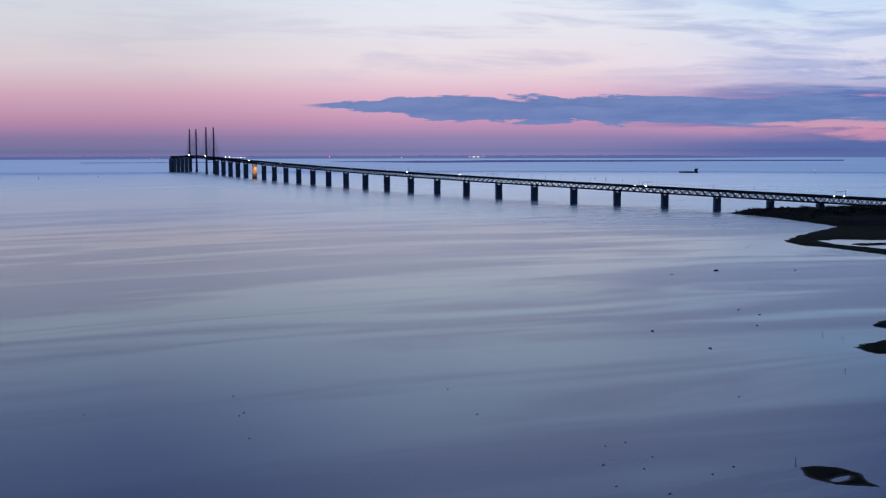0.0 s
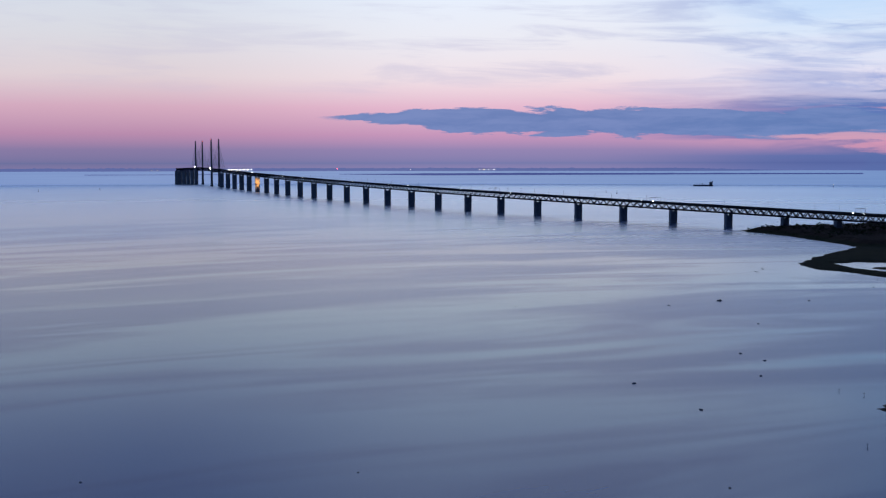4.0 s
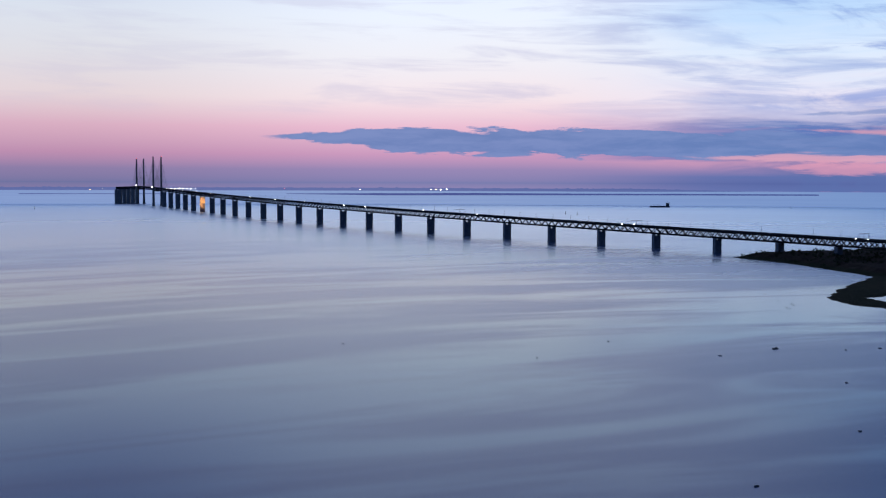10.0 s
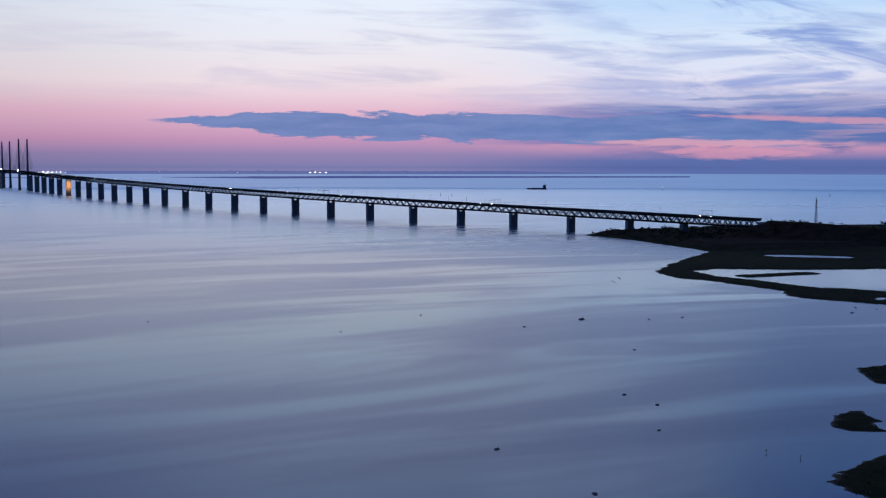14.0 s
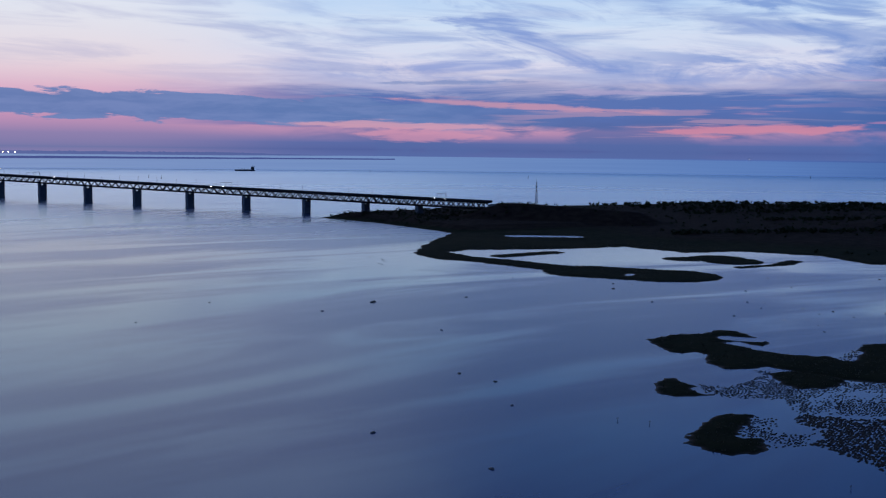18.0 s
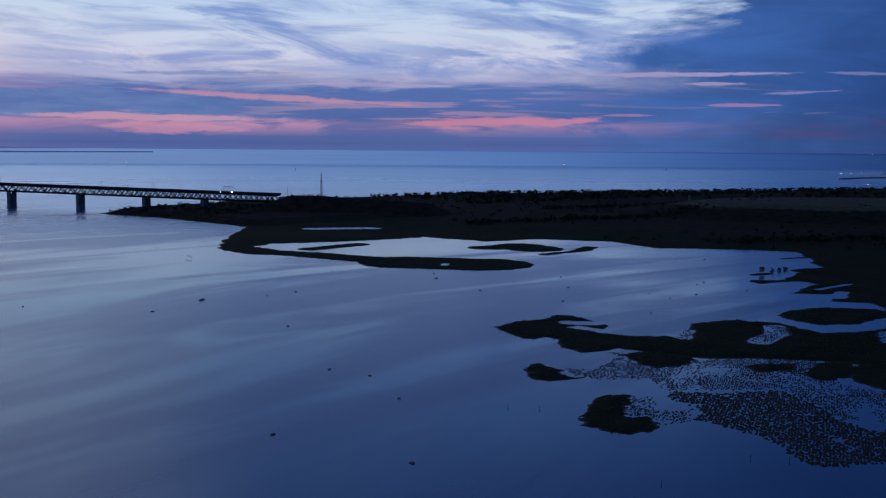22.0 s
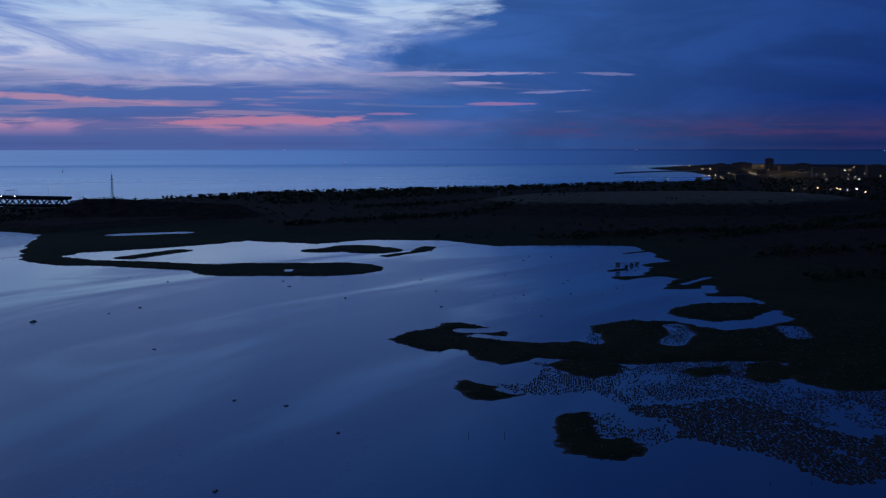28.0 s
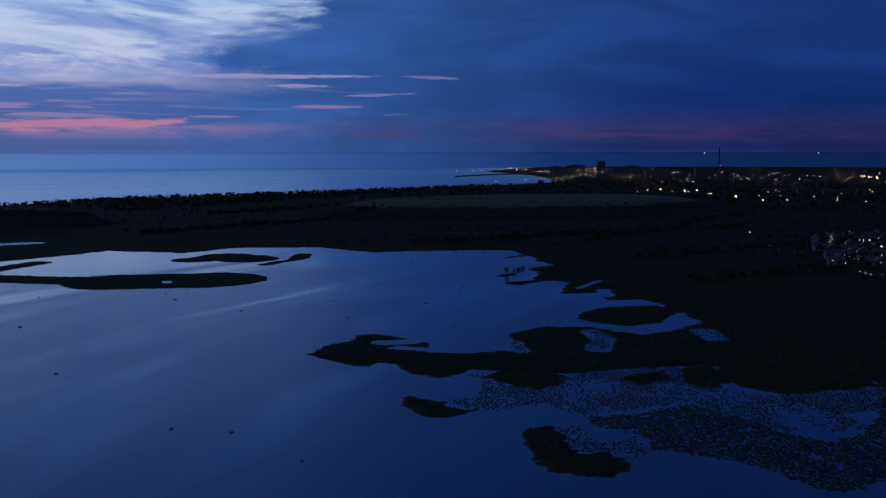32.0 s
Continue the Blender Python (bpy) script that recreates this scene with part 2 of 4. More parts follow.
# ---------------------------------------------------------------- materials
def material(name, low, high, scale=0.5, rough=0.8, metal=0.0, bump=0.0, stretch=(1, 1, 1), fine=8.0, emit=0.0, spec=0.5):
    """A surface with colour that varies at two scales, in metres."""
    mat = bpy.data.materials.new(name)
    mat.use_nodes = True
    n = Net(mat.node_tree)
    geo = n.node("ShaderNodeNewGeometry")
    sc = n.node("ShaderNodeVectorMath", Vector=geo.outputs["Position"])
    sc.operation = "MULTIPLY"
    sc.inputs[1].default_value = stretch
    big = n.noise(sc.outputs[0], scale, 4)
    small = n.noise(sc.outputs[0], scale * fine, 5, 0.65)
    f = n.smooth(n.m("ADD", n.m("MULTIPLY", big, 0.6), n.m("MULTIPLY", small, 0.4)), 0.35, 0.65)
    info = n.node("ShaderNodeObjectInfo")
    f = n.m("ADD", n.m("MULTIPLY", f, 0.8), n.m("MULTIPLY", info.outputs["Random"], 0.2))
    b = n.node("ShaderNodeBsdfPrincipled", Base_Color=n.mix(f, low, high), Roughness=n.smooth(small, 0.2, 0.8, rough * 0.85, min(1.0, rough * 1.15)), Metallic=metal)
    b.inputs["Specular IOR Level"].default_value = spec
    if bump:
        bp = n.node("ShaderNodeBump", Strength=0.6, Distance=bump, Height=small)
        n.t.links.new(bp.outputs[0], b.inputs["Normal"])
    if emit:
        b.inputs["Emission Color"].default_value = (*high, 1)
        b.inputs["Emission Strength"].default_value = emit
    n.t.links.new(b.outputs[0], n.t.nodes.new("ShaderNodeOutputMaterial").inputs[0])
    return mat


def lamp_material(name, colour, strength):
    mat = bpy.data.materials.new(name)
    mat.use_nodes = True
    n = Net(mat.node_tree)
    e = n.node("ShaderNodeEmission", Color=colour, Strength=strength)
    n.t.links.new(e.outputs[0], n.t.nodes.new("ShaderNodeOutputMaterial").inputs[0])
    return mat


def water_material():
    mat = bpy.data.materials.new("water")
    mat.use_nodes = True
    n = Net(mat.node_tree)
    px, py, pz = n.split(n.node("ShaderNodeNewGeometry").outputs["Position"])
    u = n.m("ADD", n.m("MULTIPLY", px, 0.93), n.m("MULTIPLY", py, 0.37))
    v = n.m("ADD", n.m("SUBTRACT", n.m("MULTIPLY", py, 0.93), n.m("MULTIPLY", px, 0.37)), n.m("MULTIPLY", n.m("MULTIPLY", px, px), 0.00035))
    slow = n.noise(n.xyz(n.m("MULTIPLY", u, 0.0030), n.m("MULTIPLY", v, 0.0150), 1.0), 1.0, 5, 0.55, 1.1)
    broad = n.noise(n.xyz(n.m("MULTIPLY", u, 0.0011), n.m("MULTIPLY", v, 0.0036), 6.0), 1.0, 3, 0.5, 0.8)
    slick = n.smooth(n.m("ADD", n.m("MULTIPLY", slow, 0.6), n.m("MULTIPLY", broad, 0.4)), 0.43, 0.57)
    open_sea = n.m("SQRT", n.m("ADD", n.m("MULTIPLY", px, px), n.m("MULTIPLY", py, py)))
    slick = n.m("MULTIPLY", slick, n.m("MULTIPLY", n.smooth(open_sea, 2400, 1000, 0.15, 1.0), n.smooth(px, -120, 180, 0.75, 1.3)))
    fine = n.noise(n.xyz(n.m("MULTIPLY", u, 0.02), n.m("MULTIPLY", v, 0.06), 3.0), 1.0, 4, 0.6)
    rough = n.m("ADD", n.m("MULTIPLY", slick, 0.105), n.m("ADD", 0.092, n.m("MULTIPLY", fine, n.smooth(open_sea, 700, 1500, 0.04, 0.0))))
    rough = n.m("ADD", rough, n.m("ADD", n.smooth(open_sea, 1050, 1650, 0.0, 0.12), n.smooth(open_sea, 1500, 4200, 0.0, 0.10)))
    deep = n.node("ShaderNodeBsdfDiffuse", Color=n.mix(slick, (0.005, 0.034, 0.122), (0.008, 0.043, 0.142)))
    ripple = n.noise(n.xyz(n.m("MULTIPLY", px, 0.12), n.m("MULTIPLY", py, 0.12), 0.0), 1.0, 3, 0.5)
    bp = n.node("ShaderNodeBump", Strength=0.004, Distance=0.2, Height=ripple)
    # gloss tint per streak paints in the blue and lilac of reflected sky
    shine = n.node("ShaderNodeBsdfGlossy", Color=n.mix(slick, (0.86, 0.96, 1.0), (0.885, 0.93, 0.98)), Roughness=rough, Normal=bp.outputs[0])
    shine.distribution = "MULTI_GGX"
    fres = n.node("ShaderNodeFresnel", IOR=1.37, Normal=bp.outputs[0])
    m = n.node("ShaderNodeMixShader", Fac=n.m("MULTIPLY", fres.outputs[0], n.m("SUBTRACT", 1.0, n.m("MULTIPLY", slick, 0.17))))
    n.t.links.new(deep.outputs[0], m.inputs[1])
    n.t.links.new(shine.outputs[0], m.inputs[2])
    n.t.links.new(m.outputs[0], n.t.nodes.new("ShaderNodeOutputMaterial").inputs[0])
    return mat


def ground_material():
    """Wet mud near the waterline, dark salt-meadow grass above, dry pale grass on the hill."""
    mat = bpy.data.materials.new("ground")
    mat.use_nodes = True
    n = Net(mat.node_tree)
    pos = n.node("ShaderNodeNewGeometry").outputs["Position"]
    px, py, pz = n.split(pos)
    big = n.noise(n.xyz(n.m("MULTIPLY", px, 0.012), n.m("MULTIPLY", py, 0.012), 0.0), 1.0, 5, 0.6)
    mid = n.noise(n.xyz(n.m("MULTIPLY", px, 0.09), n.m("MULTIPLY", py, 0.09), 5.0), 1.0, 5, 0.65)
    fine = n.noise(n.xyz(px, py, pz), 0.9, 4, 0.7)
    grass = n.mix(n.smooth(n.m("ADD", n.m("MULTIPLY", big, 0.5), n.m("MULTIPLY", mid, 0.5)), 0.38, 0.62), (0.012, 0.015, 0.006), (0.026, 0.026, 0.011))
    grass = n.mix(n.smooth(fine, 0.35, 0.75), n.mix(0.35, grass, (0.010, 0.012, 0.006)), grass)
    heath = n.mix(n.smooth(mid, 0.35, 0.65), (0.015, 0.009, 0.007), (0.030, 0.020, 0.013))
    col = n.mix(n.smooth(n.m("ADD", pz, n.m("MULTIPLY", big, 3.0)), 3.0, 5.5), grass, heath)
    dry = n.mix(n.smooth(n.m("ADD", n.m("MULTIPLY", mid, 0.6), n.m("MULTIPLY", fine, 0.4)), 0.35, 0.65), (0.050, 0.043, 0.028), (0.105, 0.090, 0.060))
    col = n.mix(n.smooth(n.m("ADD", pz, n.m("ADD", n.m("MULTIPLY", mid, 4.0), n.m("MULTIPLY", big, 6.0))), 18.6, 22.0, 0.0, n.smooth(px, 850, 960)), col, dry)
    mud = n.mix(n.smooth(mid, 0.3, 0.7), (0.018, 0.014, 0.010), (0.040, 0.028, 0.018))
    col = n.mix(n.smooth(pz, 0.10, 0.40), mud, col)
    b = n.node("ShaderNodeBsdfPrincipled", Base_Color=col, Roughness=n.smooth(pz, 0.02, 0.35, 0.45, 0.95))
    b.inputs["Specular IOR Level"].default_value = 0.03
    bp = n.node("ShaderNodeBump", Strength=0.8, Distance=0.35, Height=n.m("ADD", fine, mid))
    n.t.links.new(bp.outputs[0], b.inputs["Normal"])
    n.t.links.new(b.outputs[0], n.t.nodes.new("ShaderNodeOutputMaterial").inputs[0])
    return mat


def far_glow(name, tint):
    """Emissive distance: evening haze and reflected sky put into the colour, by direction."""
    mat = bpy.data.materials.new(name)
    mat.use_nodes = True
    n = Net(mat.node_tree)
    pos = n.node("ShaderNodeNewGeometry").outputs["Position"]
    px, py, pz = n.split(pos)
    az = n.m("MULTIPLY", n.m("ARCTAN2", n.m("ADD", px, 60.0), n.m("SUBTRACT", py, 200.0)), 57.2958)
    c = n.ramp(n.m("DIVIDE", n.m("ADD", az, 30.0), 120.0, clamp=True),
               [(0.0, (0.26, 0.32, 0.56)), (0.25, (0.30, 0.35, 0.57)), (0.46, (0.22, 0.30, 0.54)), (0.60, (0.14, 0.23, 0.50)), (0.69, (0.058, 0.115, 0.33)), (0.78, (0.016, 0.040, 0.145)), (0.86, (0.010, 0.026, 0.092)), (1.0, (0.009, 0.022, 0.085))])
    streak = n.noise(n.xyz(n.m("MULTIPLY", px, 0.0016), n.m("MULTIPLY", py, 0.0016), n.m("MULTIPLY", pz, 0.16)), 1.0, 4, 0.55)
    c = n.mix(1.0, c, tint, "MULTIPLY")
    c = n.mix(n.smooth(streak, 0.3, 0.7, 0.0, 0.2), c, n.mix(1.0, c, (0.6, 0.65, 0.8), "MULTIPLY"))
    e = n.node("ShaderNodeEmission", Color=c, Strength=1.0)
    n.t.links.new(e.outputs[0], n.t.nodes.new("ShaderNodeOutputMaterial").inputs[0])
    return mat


M_WATER, M_GROUND = water_material(), ground_material()
M_FARSEA = far_glow("far_water_glow", (0.79, 0.92, 0.97))
M_FARLAND = far_glow("far_land_glow", (0.40, 0.42, 0.60))
M_FARSHORE = far_glow("far_shore_glow", (0.66, 0.70, 0.84))
M_FARISLE = far_glow("far_island_glow", (0.24, 0.26, 0.46))
M_CONCRETE = material("concrete", (0.11, 0.11, 0.112), (0.22, 0.215, 0.21), 0.25, 0.95, bump=0.05, spec=0.05)
M_STEEL = material("painted_steel", (0.016, 0.019, 0.026), (0.030, 0.035, 0.046), 0.4, 0.8, spec=0.08)
M_DARK = material("dark_metal", (0.03, 0.03, 0.035), (0.06, 0.06, 0.07), 1.0, 0.5, metal=0.4)
M_ASPHALT = material("asphalt", (0.018, 0.019, 0.021), (0.034, 0.035, 0.038), 0.5, 0.98, spec=0.0)
M_ROCK = material("wet_rock", (0.03, 0.03, 0.028), (0.10, 0.095, 0.085), 1.2, 0.6, bump=0.06)
M_LEAF = material("foliage", (0.011, 0.015, 0.007), (0.028, 0.033, 0.014), 0.8, 0.9, spec=0.05)
M_BARK = material("bark", (0.03, 0.022, 0.016), (0.07, 0.055, 0.04), 2.0, 0.95)
M_MUD = material("mud", (0.012, 0.011, 0.008), (0.040, 0.026, 0.017), 0.12, 0.8, bump=0.05, spec=0.08)
M_REED = material("reeds", (0.024, 0.024, 0.011), (0.060, 0.054, 0.025), 0.6, 0.9)
M_HULL = material("ship_paint", (0.02, 0.03, 0.06), (0.05, 0.06, 0.10), 0.1, 0.5)
M_WHITE = material("white_paint", (0.55, 0.55, 0.54), (0.78, 0.78, 0.76), 0.3, 0.6)
M_BRICK = material("brickwork", (0.05, 0.034, 0.026), (0.10, 0.068, 0.05), 0.6, 0.9, spec=0.1)
M_RENDER = material("rendered_wall", (0.07, 0.07, 0.07), (0.14, 0.135, 0.13), 0.2, 0.9, spec=0.1)
M_ROOF = material("roofing", (0.022, 0.018, 0.017), (0.045, 0.034, 0.031), 0.4, 0.85)
M_GLASS = material("dark_glass", (0.01, 0.012, 0.016), (0.02, 0.024, 0.03), 0.5, 0.1)
M_WOOD = material("weathered_timber", (0.08, 0.07, 0.055), (0.16, 0.13, 0.10), 1.5, 0.9)
M_CAR = material("car_paint", (0.05, 0.05, 0.055), (0.22, 0.22, 0.23), 0.05, 0.35)
L_WHITE = lamp_material("white_lamp", (1.0, 0.86, 0.70), 17.0)
L_WARM = lamp_material("sodium_lamp", (1.0, 0.55, 0.20), 18.0)
L_HEAD = lamp_material("headlight", (1.0, 0.93, 0.82), 22.0)
L_RED = lamp_material("red_lamp", (1.0, 0.10, 0.12), 10.0)
L_FLASH = lamp_material("beacon", (1.0, 0.90, 0.92), 14.0)
L_VILLAGE = lamp_material("village_lamp", (1.0, 0.80, 0.55), 14.0)
L_WINDOW = lamp_material("lit_window", (1.0, 0.70, 0.38), 1.6)


# ---------------------------------------------------------------- mesh helpers
def mesh_from(name, bm, mat, smooth=False):
    me = bpy.data.meshes.new(name)
    bm.to_mesh(me)
    bm.free()
    me.materials.append(mat)
    if smooth:
        me.shade_smooth()
    return me


def part(name, bm, mat, parent, label="", smooth=False):
    """One mesh object under a thing or a part; bm may be a finished mesh."""
    me = bm if isinstance(bm, bpy.types.Mesh) else mesh_from(name, bm, mat, smooth)
    ob = new(name, me)
    ob.parent = parent
    return tagged(ob, label)


def thing(name, at, label, category, group="", turn=0.0):
    ob = new(name)
    ob.empty_display_size = 1.0
    ob.matrix_basis = pose(*at, 0, 0, turn)
    return tagged(ob, label, category, group)


def box(bm, cx, cy, cz, sx, sy, sz, turn=0.0, bevel=0.0):
    """A box by its centre and full sizes."""
    r = bmesh.ops.create_cube(bm, size=1.0, matrix=pose(cx, cy, cz, 0, 0, turn) @ Matrix.Diagonal((sx, sy, sz, 1)))
    if bevel:
        es = list({e for v in r["verts"] for e in v.link_edges})
        bmesh.ops.bevel(bm, geom=es, offset=bevel, segments=1, affect="EDGES")
    return bm


def rod(bm, a, b, r1, r2=None, sides=6):
    a, b = Vector(a), Vector(b)
    d = b - a
    q = d.to_track_quat("Z", "Y").to_matrix().to_4x4()
    bmesh.ops.create_cone(bm, cap_ends=True, segments=sides, radius1=r1, radius2=r1 if r2 is None else r2, depth=d.length,
                          matrix=Matrix.Translation((a + b) / 2) @ q)
    return bm


def ball(bm, c, r, sub=1, squash=(1, 1, 1), rough=0.0, seed=0):
    g = bmesh.ops.create_icosphere(bm, subdivisions=sub, radius=1.0)
    for v in g["verts"]:
        k = 1.0 + rough * noise.noise(v.co * 1.7 + Vector((seed * 3.1, seed * 1.7, seed)))
        v.co = Vector((v.co.x * r * squash[0] * k, v.co.y * r * squash[1] * k, v.co.z * r * squash[2] * k)) + Vector(c)
    return bm


B = bmesh.new

# ---------------------------------------------------------------- land and water
COAST = [(398, 1592), (430, 1470), (446, 1308), (402, 1245), (352, 1175), (314, 1114), (309, 1072), (330, 1052), (346, 1070), (348, 1112), (372, 1124), (420, 1114), (470, 1104),
         (528, 1106), (545, 1040), (600, 1030), (640, 975), (624, 905), (680, 850), (694, 815), (650, 766), (630, 760), (612, 736), (578, 744), (566, 726),
         (521, 709), (503, 719), (497, 708), (526, 698), (522, 682), (468, 669), (485, 650), (458, 634), (470, 618), (461, 600), (440, 588), (412, 566), (385, 548), (330, 494), (302, 466), (290, 440), (330, 380), (600, 200), (1100, -900), (5200, -900), (5200, 2600),
         (3300, 2250), (2750, 1760), (2300, 1500), (1900, 1560), (1420, 1690), (1180, 1790), (1010, 1790), (800, 1760), (640, 1740), (560, 1660), (470, 1640)]
# ridges of low land: x, y, x, y, half width
ISLES = [(328, 1066, 352, 1022, 17), (352, 1022, 372, 960, 19), (382, 935, 418, 894, 39),
         (374, 1064, 432, 1078, 10), (505, 992, 535, 982, 16), (538, 985, 534, 960, 25), (508, 920, 552, 926, 6), (552, 926, 582, 943, 8),
         (500, 714, 524, 706, 4), (532, 738, 545, 737, 4), (640, 790, 668, 785, 3), (1120, 1868, 1200, 1858, 9)]
# ponds and channels cut back into the land
PONDS = [(370, 1094, 410, 1102, 13), (392, 905, 398, 912, 2.2), (492, 1246, 540, 1222, 15),
         (475, 640, 500, 652, 4), (1098, 826, 1150, 770, 7), (500, 668, 540, 671, 3), (316, 580, 340, 588, 5), (340, 588, 357, 600, 6), (366, 544, 386, 556, 6), (296, 606, 313, 618, 2.5), (284, 668, 292, 660, 5)]
# outlines of the islets off the marsh
LONG_ISLET = [(245, 679), (264, 686), (281, 685), (295, 690), (302, 683), (299, 665), (293, 649), (284, 646), (280, 660), (272, 660), (274, 648), (279, 628), (288, 620), (295, 618), (296, 610), (310, 619),
              (331, 631), (348, 630), (359, 624), (368, 606), (362, 590), (362, 577), (378, 567), (430, 560), (350, 480), (317, 511), (305, 530), (282, 558), (265, 571), (255, 593), (253, 606),
              (240, 607), (234, 609), (235, 621), (241, 631), (249, 639), (246, 646), (238, 645), (235, 651), (239, 664)]
HOOK_ISLET = [(192, 602), (198, 607), (205, 606), (202, 597), (202, 588), (195, 583), (197, 573), (192, 573), (182, 576), (180, 586), (186, 595)]
BEAN_ISLET = [(151, 530), (164, 540), (176, 547), (184, 548), (190, 544), (175, 533), (167, 524), (171, 519), (168, 512), (159, 507), (150, 509), (145, 517), (146, 524)]
CUT_ISLET = [(389, 622), (411, 628), (433, 626), (452, 602), (440, 583), (400, 581), (381, 592), (383, 609)]
NEAR_ISLET = [(53.7, 336.3), (58.0, 337.3), (63.8, 335.4), (67.4, 330.4), (68.0, 325.1), (68.7, 318.5), (63.8, 319.6), (58.1, 320.8), (54.8, 324.5), (52.4, 328.8)]
BARS = [[(242, 597), (255, 598), (264, 582), (260, 572), (246, 566), (235, 569), (235, 579)], [(265, 550), (277, 550), (286, 541), (276, 534), (259, 540)],
        [(271, 528), (295, 536), (305, 530), (288, 515), (268, 514), (266, 521)], [(295, 524), (340, 520), (345, 480), (300, 464), (282, 480), (270, 492), (276, 508)]]
# tidal flats: an outline and how closely the mud pads lie in it
FLATS = [([(203, 591), (212, 583), (226, 588), (242, 597), (235, 579), (235, 569), (250, 566), (224, 553), (202, 530), (209, 548), (215, 558), (197, 570), (198, 579)], 0.80),
         ([(189, 543), (194, 536), (180, 524), (191, 517), (177, 507), (165, 511), (171, 519), (167, 524), (175, 533)], 0.88),
         ([(345, 611), (359, 607), (363, 590), (362, 584), (345, 583), (322, 577), (309, 576), (311, 584), (330, 592)], 0.5),
         ([(380, 570), (393, 562), (396, 546), (379, 537), (361, 537), (359, 547), (368, 559)], 0.55), ([(297, 612), (316, 622), (319, 617), (294, 601), (288, 603)], 0.6),
         ([(250, 568), (262, 548), (280, 533), (270, 511), (262, 480), (238, 455), (218, 476), (242, 517), (206, 539), (222, 553)], 0.42),
         ([(242, 604), (258, 592), (290, 560), (300, 530), (268, 530), (250, 566), (236, 580)], 0.55),
         ([(205, 539), (219, 526), (242, 517), (233, 501), (218, 478), (214, 466), (232, 458), (300, 462), (310, 440), (226, 430), (186, 444), (167, 453), (166, 459), (172, 468), (179, 476), (180, 489), (182, 500),
           (180, 509), (192, 514), (196, 523), (197, 534)], 1.0),
         ([(300, 476), (284, 484), (266, 494), (250, 470), (262, 458), (310, 452), (330, 462)], 0.85)]


def seg(px, py, x1, y1, x2, y2):
    dx, dy = x2 - x1, y2 - y1
    k = np.clip(((px - x1) * dx + (py - y1) * dy) / (dx * dx + dy * dy + 1e-9), 0, 1)
    return np.hypot(px - x1 - k * dx, py - y1 - k * dy)


def lattice(x, y, seed):
    """Value noise on numpy arrays, 0 to 1."""
    ix, iy = np.floor(x).astype(np.int64), np.floor(y).astype(np.int64)
    fx, fy = x - ix, y - iy
    fx, fy = fx * fx * (3 - 2 * fx), fy * fy * (3 - 2 * fy)

    def rnd(a, b):
        h = (a * 374761393 + b * 668265263 + seed * 1442695041) & 0x7FFFFFFF
        h = ((h ^ (h >> 13)) * 1274126177) & 0x7FFFFFFF
        return ((h ^ (h >> 16)) & 0xFFFF) / 65535.0

    return (rnd(ix, iy) * (1 - fx) + rnd(ix + 1, iy) * fx) * (1 - fy) + (rnd(ix, iy + 1) * (1 - fx) + rnd(ix + 1, iy + 1) * fx) * fy


def rolling(x, y, size, seed, octaves=4):
    v, a, s = 0.0, 0.5, size
    for o in range(octaves):
        v = v + a * lattice(x / s, y / s, seed + o)
        a, s = a * 0.5, s * 0.5
    return v / (1 - 0.5 ** octaves)


def bump(x, y, cx, cy, rx, ry, turn=0.0):
    c, s = math.cos(radians(turn)), math.sin(radians(turn))
    u, v = (x - cx) * c + (y - cy) * s, (y - cy) * c - (x - cx) * s
    return np.clip(1 - (u / rx) ** 2 - (v / ry) ** 2, 0, 1)


def within(x, y, ring):
    """Distance to the rim of a closed outline, positive inside."""
    d = np.full(x.shape, 1e9)
    inside = np.zeros(x.shape, bool)
    for (x1, y1), (x2, y2) in zip(ring, ring[1:] + ring[:1]):
        d = np.minimum(d, seg(x, y, x1, y1, x2, y2))
        if y1 != y2:
            inside ^= ((y1 > y) != (y2 > y)) & (x < (x2 - x1) * (y - y1) / (y2 - y1) + x1)
    return np.where(inside, d, -d)


